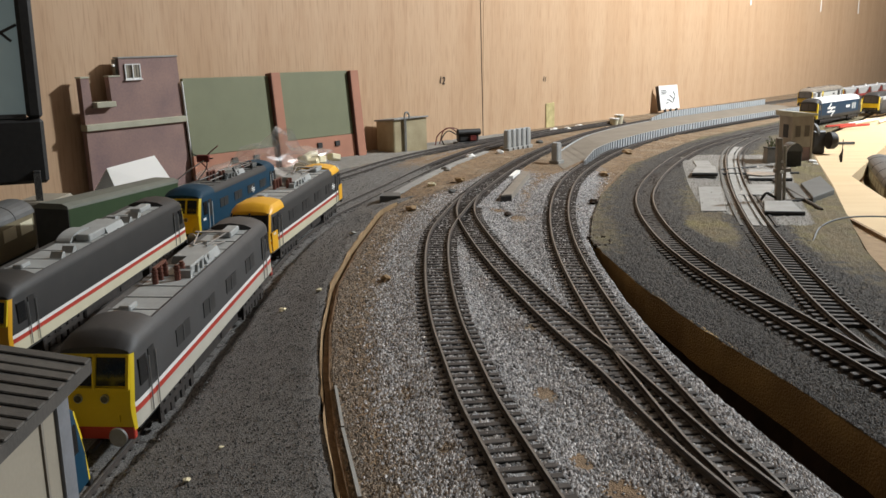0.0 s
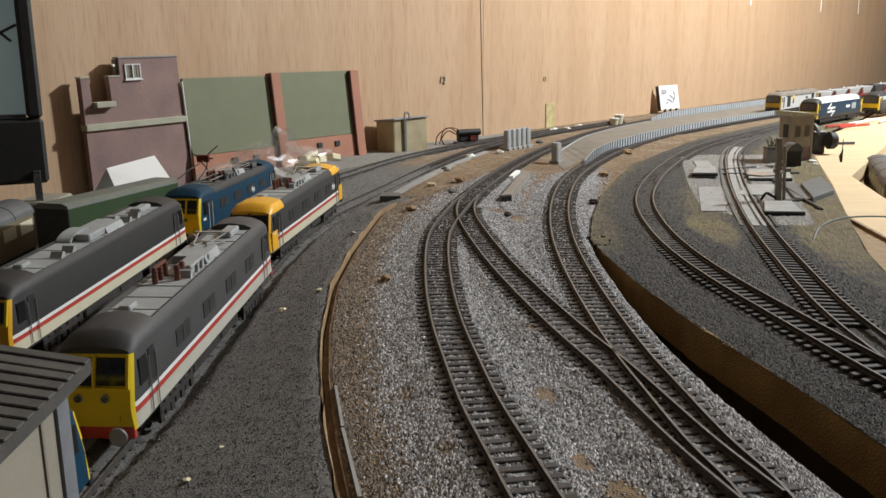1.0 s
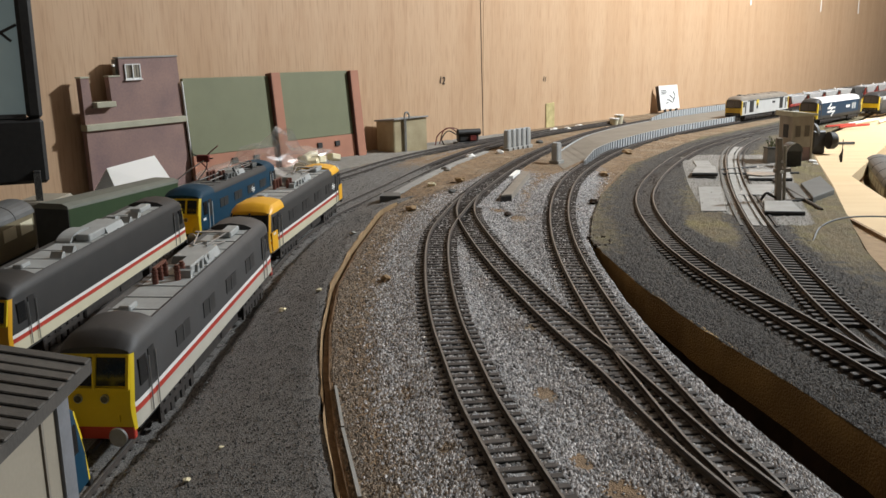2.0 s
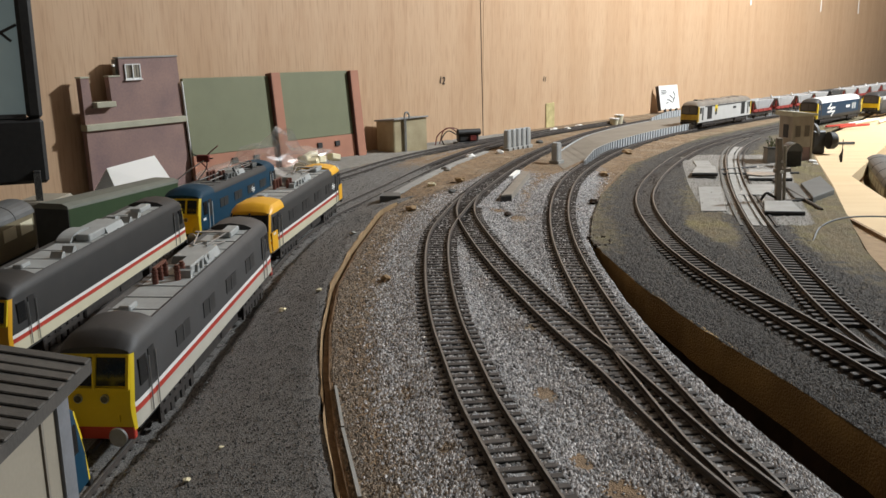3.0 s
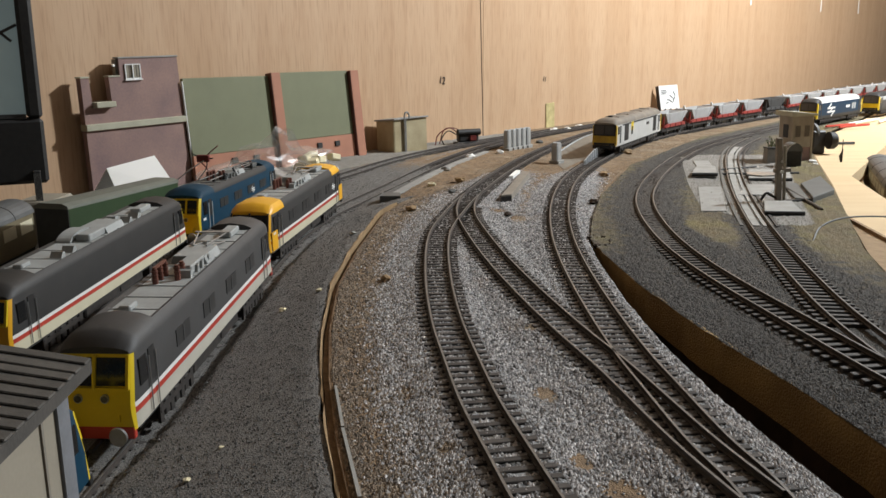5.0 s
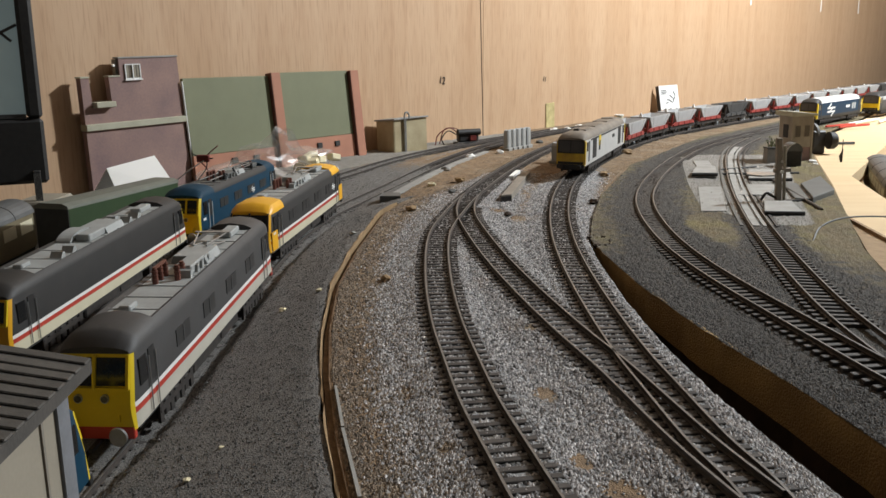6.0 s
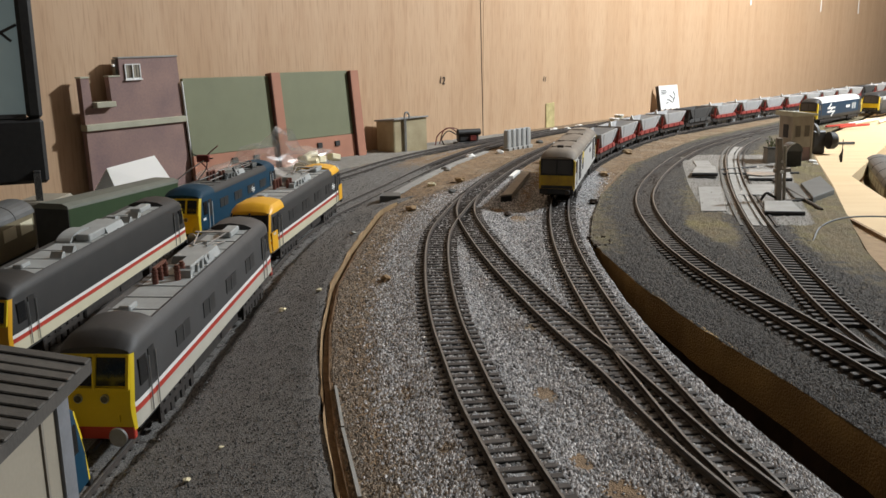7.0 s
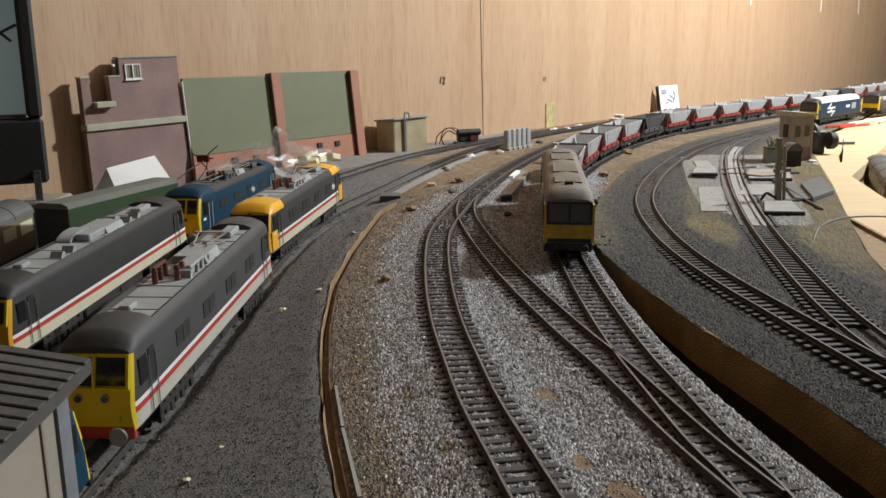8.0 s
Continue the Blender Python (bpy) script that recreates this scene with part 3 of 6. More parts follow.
for x0, x1 in ((-1.6, joint - 0.0006), (joint + 0.0006, 4.2)):
    bm = box(x0, x1, 0.0, 0.018, -0.9, 1.5)
    part("panel", bm, M_WALL, wall)
part("panel_joint", box(-0.0007, 0.0007, -0.0006, 0.0, 0.0, 0.70), M_DARKWOOD_SHADE, wall, "dark open panel joint").matrix_basis = pose(joint + 0.001, 0, -0.01, 0, LEAN, 0)
part("batten", box(joint - 0.02, joint + 0.02, 0.019, 0.03, -0.9, 1.5), M_DARKWOOD_SHADE, wall, "dark batten behind the panel joint")


def wall_part(name, x, z, bm, material, label="", lean=LEAN):
    ob = part(name, bm, material, wall, label)
    ob.matrix_basis = pose(wall_x(x), 0, z, 0, lean, 0)
    return ob


# Unseen walls and ceiling, added to set how much lamp light bounces.
tagged(mesh_ob("unseen_wall_left", box(-1.65, -1.6, -2.2, 0.0, -0.9, 1.5), M_ROOM), "unseen dull room wall added to bounce some lamp light", "wall", kind="structure")
tagged(mesh_ob("unseen_wall_behind", box(-1.6, 4.6, -2.25, -2.2, -0.9, 1.5), M_ROOM), "unseen dull room wall added to bounce some lamp light", "wall", kind="structure")
tagged(mesh_ob("unseen_wall_right", box(4.6, 4.65, -2.2, 7.0, -0.9, 1.5), M_ROOM), "unseen dull room wall added to bounce some lamp light", "wall", kind="structure")
tagged(mesh_ob("floor", box(-1.7, 4.7, -2.3, 7.0, -0.95, -0.9), M_CARPET), "brown carpeted room floor", "floor", kind="structure")
tagged(mesh_ob("ceiling", box(-1.7, 4.7, -2.3, 7.0, 1.5, 1.55), M_ROOM), "unseen dull ceiling added to limit bounced light", "ceiling", kind="structure")


# ---------- track ----------
def rail_mesh(line, level, bm=None):
    """A rail swept along the line: foot, web and head."""
    prof = [(-0.0012, -0.0026), (0.0012, -0.0026), (0.0012, -0.0022), (0.00045, -0.0019), (0.00045, -0.0009), (0.00054, -0.0007), (0.00054, 0.0), (-0.00054, 0.0), (-0.00054, -0.0007), (-0.00045, -0.0009), (-0.00045, -0.0019), (-0.0012, -0.0022)]
    t = np.gradient(line, axis=0)
    t /= np.hypot(*t.T)[:, None]
    nrm = np.c_[t[:, 1], -t[:, 0]]
    verts, faces = [], []
    k = len(prof)
    for i, (p, n, z) in enumerate(zip(line, nrm, level)):
        verts += [(p[0] + n[0] * u, p[1] + n[1] * u, z + w) for u, w in prof]
    for i in range(len(line) - 1):
        for j in range(k):
            faces.append((i * k + j, i * k + (j + 1) % k, (i + 1) * k + (j + 1) % k, (i + 1) * k + j))
    faces += [tuple(range(k)), tuple((len(line) - 1) * k + j for j in reversed(range(k)))]
    me = bpy.data.meshes.new("rail")
    me.from_pydata(verts, [], faces)
    me.materials.append(M_RUST)
    me.materials.append(M_RAIL)
    for i in range(len(line) - 1):
        me.polygons[i * k + 6].material_index = 1
    me.update()
    return me


def shifted(line, d):
    t = np.gradient(line, axis=0)
    t /= np.hypot(*t.T)[:, None]
    return line + np.c_[t[:, 1], -t[:, 0]] * d


sleeper_data = bpy.data.meshes.new("sleeper")
_b = box(-0.0152, 0.0152, -0.0018, 0.0018, -0.0022, 0.0, 0.0003)
_b = box(-0.0104, -0.0068, -0.0013, 0.0013, 0.0, 0.0007, 0.0, _b)
_b = box(0.0068, 0.0104, -0.0013, 0.0013, 0.0, 0.0007, 0.0, _b)
_b.to_mesh(sleeper_data)
_b.free()
sleeper_data.materials.append(M_SLEEPER)


def track(label, line, yard, y0, y1, sleepers_from=None, reach=1.35, rails=((0.0, 1.0), (0.0, 1.0)), most=280):
    line = line[(line[:, 1] > y0) & (line[:, 1] < y1)]
    tr = thing("railway_track", Matrix.Identity(4), label, "railway track", "model railway tracks", "structure")
    for side, (a, b) in zip((-1, 1), rails):
        n = len(line)
        seg = shifted(line, side * GAUGE / 2)[int(a * n):max(int(b * n), 2)]
        ob = new("rail", rail_mesh(seg, rail_level(seg[:, 0], seg[:, 1], yard)))
        ob.parent = tr
    s = np.concatenate([[0], np.cumsum(np.hypot(*np.diff(line, axis=0).T))])
    tang = np.gradient(line, axis=0)
    rng = random.Random(11)
    far = bmesh.new()
    count = 0
    for d in np.arange(0.004, s[-1], 0.0076):
        x, y = np.interp(d, s, line[:, 0]), np.interp(d, s, line[:, 1])
        if sleepers_from is not None and not sleepers_from(x, y):
            continue
        ang = math.atan2(np.interp(d, s, tang[:, 1]), np.interp(d, s, tang[:, 0])) - math.pi / 2
        z = float(rail_level(x, y, yard)) - 0.0027
        m = Matrix.Translation((x, y, z)) @ Matrix.Rotation(ang + rng.uniform(-0.012, 0.012), 4, "Z")
        if y < reach and count < most:
            ob = new("sleeper", sleeper_data)
            ob.parent = tr
            ob.matrix_basis = m
            count += 1
        elif y < 2.3:
            box(-0.0152, 0.0152, -0.0018, 0.0018, -0.0022, 0.0, 0.0, far, m)
    if len(far.verts):
        tagged(part("far_sleepers", far, M_SLEEPER, tr), kind="stuff")
    else:
        far.free()
    return tr


track("curved main line with rusty rails on dark sleepers", A_LINE, False, 0.19, 3.0)
track("crossover line joining the two main lines", B_LINE, False, 0.25, 0.89, lambda x, y: 0.36 < y < 0.80)
track("main line on which the coal train runs", C_LINE, False, 0.18, 4.2)
track("depot line curving over dark ash", D_LINE, False, 0.23, 2.0)
track("depot line running on to the inspection pit", E_LINE, False, 0.33, 1.42, lambda x, y: 0.44 < y < 0.70)
track("storage siding under the parked electric locomotives", Y_LINE, True, 0.17, 1.80)
track("storage siding beside the green van", Z_LINE, True, 0.25, 1.60)


# ---------- rolling stock ----------
def along_x(profile, x0, x1, bm=None):
    """Extrudes a (y, z) outline along x."""
    bm = bm or bmesh.new()
    a = [bm.verts.new((x0, y, z)) for y, z in profile]
    b = [bm.verts.new((x1, y, z)) for y, z in profile]
    n = len(a)
    for i in range(n):
        bm.faces.new((a[i], b[i], b[(i + 1) % n], a[(i + 1) % n]))
    bm.faces.new(a)
    bm.faces.new(b[::-1])
    return bm


def body_shell(L, W, bands, roof_i, cab_i, end_i, sill, rake, mats, parent, label, cab_len=0.03, top=0.0502, well=False, cant=0.0405):
    """A locomotive body: painted side bands, domed roof and raked cab fronts. bands: (z, material) from the bottom."""
    rise = cant - 0.0405
    half = [(W / 2, z, i) for z, i in bands] + [(W / 2 - 0.0002, cant, roof_i), (W / 2 - 0.0010, 0.0440 + rise * 0.8, roof_i), (W / 2 - 0.0034, 0.0471 + rise * 0.5, roof_i), (W / 2 - 0.0085, top - 0.0010, roof_i), (0.0, top, roof_i)]
    n = len(half)
    ring = [(y, z) for y, z, _ in half] + [(-y, z) for y, z, _ in half[-2::-1]]
    segs = [i for _, _, i in half[:-1]] + [i for _, _, i in half[-2::-1]]
    st = [(L / 2, 0.90, 0.30, 1.0), (L / 2 - 0.0022, 0.965, 0.62, 1.0), (L / 2 - 0.0065, 0.99, 0.88, 0.75), (L / 2 - 0.014, 1.0, 1.0, 0.0), (L / 2 - cab_len, 1.0, 1.0, 0.0)]
    st = [(*s, False) for s in st]
    if well:
        st.append((L / 2 - cab_len - 0.0006, 1.0, 1.0, 0.0, True))
    stations = [(-x, *r) for x, *r in st] + [(x, *r) for x, *r in st[::-1]]
    last = len(stations) - 2
    bm = bmesh.new()
    rows = []
    for x, ky, kz, kr, flat in stations:
        sg = 1 if x > 0 else -1
        row = []
        for y, z in ring:
            zz = z if z <= cant else cant + (z - cant) * kz
            if flat and z > 0.0485:
                zz = 0.0462
            row.append(bm.verts.new((x - sg * kr * rake * max(0.0, zz - sill), y * (ky if z > 0.013 else 0.5 + ky / 2), zz)))
        rows.append(row)
    for j, (a, b) in enumerate(zip(rows, rows[1:])):
        cab = not (stations[j][4] and stations[j + 1][4]) if well else j != 4
        for i in range(len(ring) - 1):
            f = bm.faces.new((a[i], a[i + 1], b[i + 1], b[i]))
            f.material_index = cab_i if (segs[i] == roof_i and cab) else segs[i]
            if (j == 0 or j == last) and segs[i] != roof_i:
                f.material_index = end_i
    for row in (rows[0], rows[-1]):
        for i in range(n - 1):
            k = len(ring) - 1 - i
            f = bm.faces.new([v for v in dict.fromkeys((row[i], row[i + 1], row[k - 1], row[k]))]) if i < n - 2 else bm.faces.new((row[i], row[i + 1], row[k]))
            f.material_index = end_i if ring[i][1] < cant - 0.001 else cab_i
    for f in bm.faces:
        f.smooth = abs(f.normal.x) < 0.9
    ob = part("body", bm, mats, parent, label)
    for poly in ob.data.polygons:
        poly.use_smooth = poly.center.z > 0.039
    ob.data.set_sharp_from_angle(angle=radians(32))
    return ob


def front_panel(L, sill, rake, y0, y1, z0, z1, proud, sg, bm=None):
    """A thin panel lying on a cab front."""
    bm = bm or bmesh.new()

    def at(y, z, o):
        return bm.verts.new((sg * (L / 2 - rake * max(0, z - sill) + o - abs(y) * 0.03), y, z))
    f = [at(y, z, proud) for y, z in ((y0, z0), (y1, z0), (y1, z1), (y0, z1))]
    b = [at(y, z, -0.0012) for y, z in ((y0, z0), (y1, z0), (y1, z1), (y0, z1))]
    bm.faces.new(f)
    bm.faces.new(b[::-1])
    for i in range(4):
        bm.faces.new((f[i], f[(i + 1) % 4], b[(i + 1) % 4], b[i]))
    return bm


def side_panel(W, x0, x1, z0, z1, sg, proud=0.0003, bm=None):
    return box(x0, x1, sg * (W / 2 - 0.001) if sg > 0 else -(W / 2 + proud), sg * (W / 2 + proud) if sg > 0 else -(W / 2 - 0.001), z0, z1, 0.0, bm)


def running_gear(parent, L, W, axles, spread):
    for sg in (1, -1):
        cx = sg * spread
        bl = 0.046 if axles == 2 else 0.062
        bm = box(cx - bl / 2, cx + bl / 2, -0.0150, 0.0150, 0.0024, 0.0112, 0.0008)
        for x in (-0.3, 0.0, 0.3):
            for s2 in (1, -1):
                box(cx + x * bl - 0.003, cx + x * bl + 0.003, s2 * 0.0158 - 0.0010, s2 * 0.0158 + 0.0010, 0.0022, 0.0098, 0.0005, bm)
        for x in (-0.47, -0.16, 0.16, 0.47):
            for s2 in (1, -1):
                box(cx + x * bl - 0.0022, cx + x * bl + 0.0022, s2 * 0.0160 - 0.0008, s2 * 0.0160 + 0.0008, 0.0012, 0.0112, 0.0, bm)
        for s2 in (1, -1):
            box(cx - bl * 0.5, cx + bl * 0.5, s2 * 0.0164 - 0.0006, s2 * 0.0164 + 0.0006, 0.0058, 0.0086, 0.0, bm)
        bogie = part("bogie", bm, M_UNDER, parent)
        for k in range(axles):
            x = cx + (k - (axles - 1) / 2) * bl / (axles - 0.35)
            for s2 in (1, -1):
                w = bmesh.new()
                rod((x, s2 * 0.0072, 0.0062), (x, s2 * 0.0094, 0.0062), 0.0062, sides=18, bm=w)
                rod((x, s2 * 0.0068, 0.0062), (x, s2 * 0.0074, 0.0062), 0.0068, sides=18, bm=w)
                part("wheel", w, M_UNDER, bogie)
    bm = box(-L * 0.17, L * 0.17, -0.0150, 0.0150, 0.0028, 0.0114, 0.001)
    box(-L * 0.10, -L * 0.02, -0.0158, 0.0158, 0.005, 0.0105, 0.0006, bm)
    part("underframe", bm, M_UNDER, parent)
    part("solebar", box(-L / 2 + 0.006, L / 2 - 0.006, -W / 2 + 0.0012, W / 2 - 0.0012, 0.0095, 0.0118), M_BLACK, parent)


def buffers(parent, L, W, beam, big=0.0030):
    for sg in (1, -1):
        part("buffer_beam", box(sg * (L / 2) - 0.0028, sg * (L / 2) + 0.0006, -W / 2 + 0.001, W / 2 - 0.001, 0.0075, 0.0128, 0.0005), beam, parent)
        for s2 in (1, -1):
            bm = rod((sg * (L / 2), s2 * 0.0108, 0.0102), (sg * (L / 2 + 0.0042), s2 * 0.0108, 0.0102), 0.0014)
            rod((sg * (L / 2 + 0.0042), s2 * 0.0108, 0.0102), (sg * (L / 2 + 0.005), s2 * 0.0108, 0.0102), big, big * 0.9, 20, bm)
            part("buffer", bm, M_STEEL if big > 0.003 else M_UNDER, parent, smooth=False)
        part("coupling_hook", box(min(sg * L / 2, sg * (L / 2 + 0.009)), max(sg * L / 2, sg * (L / 2 + 0.009)), -0.001, 0.001, 0.0055, 0.0072), M_BLACK, parent)


def handrails(parent, W, xs, mat_=M_STEEL):
    for x in xs:
        for sg in (1, -1):
            part("handrail", rod((x, sg * (W / 2 + 0.0008), 0.0125), (x, sg * (W / 2 + 0.0008), 0.037), 0.00038, sides=6), mat_, parent)


def roof_gear(parent, L, material, seed, insul=True, fins=True):
    """Raised roof deck with boxes, insulators and a folded pantograph."""
    rng = random.Random(seed)
    deck = part("roof_deck", along_x([(-0.0138, 0.0455), (0.0138, 0.0455), (0.0136, 0.0472), (-0.0136, 0.0472)], -L / 2 + 0.0372, L / 2 - 0.0372), material, parent, "dusty light grey roof deck")
    for k in range(9):
        x = -L / 2 + 0.05 + (L - 0.1) * k / 8
        part("roof_rib", box(x - 0.0003, x + 0.0003, -0.0134, 0.0134, 0.0470, 0.0476), material, deck)
    for x, y, lx, ly, h in ((-L * 0.30, 0.003, 0.020, 0.008, 0.0035), (-L * 0.12, -0.004, 0.014, 0.006, 0.0030), (L * 0.02, 0.004, 0.024, 0.010, 0.0045), (L * 0.30, -0.003, 0.010, 0.006, 0.0025)):
        part("roof_box", box(x - lx / 2, x + lx / 2, y - ly / 2, y + ly / 2, 0.0471, 0.0474 + h, 0.0007), material, deck)
    if fins:
        for k in range(4):
            x = -L * 0.05 + k * 0.012 - (k > 1) * 0.004
            part("roof_fin", prism([(x, 0.0471), (x + 0.004, 0.0471), (x + 0.0032, 0.0508), (x + 0.0016, 0.0514)], 0.004, 0.0105), material, deck)
    if insul:
        for k in range(5):
            x = L * 0.10 + (k % 3) * 0.0075 - 0.006
            y = (-0.005, 0.0045)[k // 3]
            bm = rod((x, y, 0.0471), (x, y, 0.0550), 0.0017, 0.0013, 10)
            for z in (0.0495, 0.0515, 0.0535):
                rod((x, y, z - 0.0003), (x, y, z + 0.0003), 0.0019, sides=10, bm=bm)
            part("insulator", bm, M_INSUL, deck)
        part("busbar", box(L * 0.10 - 0.007, L * 0.10 + 0.010, -0.0058, -0.0042, 0.0545, 0.0556), M_INSUL, deck)
        x0 = -L * 0.22
        for s2 in (1, -1):
            part("pantograph_arm", rod((x0, s2 * 0.006, 0.0475), (x0 + 0.030, s2 * 0.004, 0.0525), 0.0005, sides=6), M_STEEL, deck)
            part("pantograph_arm", rod((x0 + 0.030, s2 * 0.004, 0.0525), (x0 + 0.004, s2 * 0.009, 0.0540), 0.0005, sides=6), M_STEEL, deck)
        part("pantograph_head", box(x0 + 0.002, x0 + 0.005, -0.011, 0.011, 0.0537, 0.0545), M_STEEL, deck)
    return deck


def rail_mark(parent, W, x, z, s, sg):
    """A white double-arrow shape: two bars and slanted arms."""
    bm = bmesh.new()
    y = sg * (W / 2 + 0.0003)
    for k in (0.17, -0.17):
        box(x - 1.0 * s, x + 1.0 * s, y - 0.0002, y + 0.0002, z + (k - 0.075) * s, z + (k + 0.075) * s, 0.0, bm)
    for k, dx in ((0.36, 0.30), (0.0, 0.0), (-0.36, -0.30)):
        m = pose(x + dx * 1.5 * s, y, z + k * s, 0, 32, 0)
        box(-0.42 * s, 0.42 * s, -0.0002, 0.0002, -0.075 * s, 0.075 * s, 0.0, bm, m)
    part("emblem", bm, M_WHITE, parent, "white arrow emblem")


def electric_loco(m, label, L, livery):
    W = 0.0352
    lo = thing("electric_locomotive", m, label, "locomotive", "parked electric locomotives")
    sill, rake = 0.0265, 0.30
    if livery == "stripe_grey" or livery == "stripe_dark" or livery == "stripe_orange":
        up = M_CHAR if livery != "stripe_grey" else M_DGREY
        mats = [M_CREAM if livery != "stripe_grey" else M_PALE, M_RED, M_WHITE, up, up, M_ORANGE if livery == "stripe_orange" else up, M_WARNY if livery == "stripe_grey" else M_ORANGE]
        bands = [(0.0115, 0), (0.0180, 1), (0.0206, 2), (0.0227, 3)]
        body_shell(L, W, bands, 4, 5, 6, sill, rake, mats, lo, "grey body with white and red waist stripes", 0.036, 0.0498 if livery == "stripe_orange" else 0.0512, True, 0.0412 if livery == "stripe_orange" else 0.0426)
        pillar = M_WARNY if livery != "stripe_orange" else M_BLACK
    else:
        mats = [M_BLUE, M_CHAR, M_BLUE, M_WARNY]
        body_shell(L, W, [(0.0115, 0), (0.024, 0)], 1, 2, 3, sill, rake, mats, lo, "rail blue body with yellow ends", 0.036, 0.0512, True, 0.0426)
        pillar = M_WARNY
    for sg in (1, -1):
        for y0, y1 in ((-0.0142, -0.0052), (-0.0042, 0.0042), (0.0052, 0.0142)) if livery == "blue" else ((-0.0140, -0.0010), (0.0010, 0.0140)):
            part("windscreen", front_panel(L, sill, rake, y0, y1, 0.0302, 0.0412, 0.0004, sg), M_GLASS, lo, "dark windscreen")
        for y in (-0.0149, 0.0, 0.0149) if livery != "blue" else (-0.0149, -0.0047, 0.0047, 0.0149):
            part("window_pillar", front_panel(L, sill, rake, y - 0.0007, y + 0.0007, 0.0288, 0.0424, 0.0012, sg), pillar, lo)
        part("front_rail", front_panel(L, sill, rake, -0.0152, 0.0152, 0.0284, 0.0295, 0.0012, sg), pillar, lo)
        for y in (-0.0075, 0.0045):
            lamp_bm = rod((sg * (L / 2 - 0.001), y, 0.0249), (sg * (L / 2 + 0.0004), y, 0.0249), 0.0019, sides=14)
            hl = part("headlight", lamp_bm, M_STEEL, lo)
            part("lens", rod((sg * (L / 2 + 0.0004), y, 0.0249), (sg * (L / 2 + 0.0007), y, 0.0249), 0.0015, sides=12), M_GLASSGREY, hl)
        part("lamp_bracket", box(sg * L / 2 - 0.0005, sg * L / 2 + 0.0012, 0.0103, 0.0108, 0.0150, 0.0182), pillar if pillar is not M_BLACK else M_STEEL, lo)
        for s2 in (1, -1):
            part("cab_window", side_panel(W, L / 2 - 0.0165, L / 2 - 0.0085, 0.0275, 0.0390, s2) if sg > 0 else side_panel(W, -(L / 2 - 0.0085), -(L / 2 - 0.0165), 0.0275, 0.0390, s2), M_GLASS, lo)
            part("cab_door", side_panel(W, sg * L / 2 - sg * 0.0230 - 0.0034, sg * L / 2 - sg * 0.0230 + 0.0034, 0.0250, 0.0395, s2), M_BLACK, lo, "dark cab door window")
            for k in range(4):
                x = -L * 0.27 + k * L * 0.17
                if sg > 0 and livery != "stripe_dark":
                    g_ = part("side_grille", side_panel(W, x - 0.010, x + 0.010, 0.0275, 0.0355, s2), M_BLACK if livery != "stripe_grey" else M_CHAR, lo)
                    part("grille_frame", side_panel(W, x - 0.0006, x + 0.0006, 0.0275, 0.0355, s2, 0.0006), M_DGREY, g_)
    if livery == "stripe_orange":
        for s2 in (1, -1):
            for x in (L / 2 - 0.0095, -L / 2 + 0.0095):
                part("cab_side_panel", side_panel(W, x - 0.0065, x + 0.0065, 0.0120, 0.0272, s2, 0.0004), M_ORANGE, lo, "orange lower cab side")
    for k in range(4):
        s = 0.006
        x = -L * 0.20 + k * 0.0115
        part("roof_vent", prism([(x, 0.0471), (x + s, 0.0471), (x + s * 0.8, 0.0496), (x + s * 0.2, 0.0496)], -0.010, -0.003), M_LGREY, lo)
    if livery == "stripe_dark":
        arch = [(L * 0.02 + 0.017 * math.cos(a), 0.0471 + 0.0058 * math.sin(a)) for a in np.linspace(0, math.pi, 13)]
        part("roof_arch", prism(arch, -0.012, -0.002), M_LGREY, lo, "curved grey vent cover")
        for x in (0.040, 0.054, -0.044, -0.058):
            part("roof_block", prism([(x, 0.0471), (x + 0.006, 0.0471), (x + 0.003, 0.0512), (x + 0.0005, 0.0506)], 0.004, 0.0115), M_LGREY, lo)
    part("roof_hump", along_x([(-0.011, 0.0470), (0.011, 0.0470), (0.009, 0.0515), (-0.009, 0.0515)], -L * 0.12, -L * 0.02), M_LGREY, lo, "raised grey equipment cover")
    handrails(lo, W, (L / 2 - 0.0185, L / 2 - 0.0265, -L / 2 + 0.0185, -L / 2 + 0.0265), M_STEEL if livery != "blue" else M_WHITE)
    running_gear(lo, L, W, 2, L * 0.29)
    buffers(lo, L, W, M_RED if livery == "stripe_grey" else M_BLACK, 0.0043)
    roof_gear(lo, L, M_LGREY if livery != "blue" else M_DKGREY, L * 1000, insul=livery != "stripe_dark", fins=livery != "stripe_dark")
    if livery == "blue":
        for k in range(9):
            x, y = -L * 0.30 + k * 0.013, 0.0085 if k % 2 else 0.003
            part("insulator", rod((x, y, 0.0465), (x, y, 0.0535), 0.0016, 0.0010, 10), M_BLACK if k % 3 else M_INSUL, lo)
        for y in (-0.004, 0.0065):
            part("roof_conduit", rod((-L * 0.28, y, 0.0510), (L * 0.25, y, 0.0510), 0.0005, sides=6), M_STEEL, lo)
    if livery in ("blue", "stripe_orange"):
        rail_mark(lo, W, -L * 0.12 if livery == "blue" else -L * 0.34, 0.030, 0.0058, 1)
        bars = box(L / 2 - 0.012, L / 2 - 0.006, W / 2, W / 2 + 0.0004, 0.0232 if livery == "blue" else 0.0245, 0.0252 if livery == "blue" else 0.0265)
        part("number_bar", bars, M_WHITE, lo, "white number panel")
    return lo


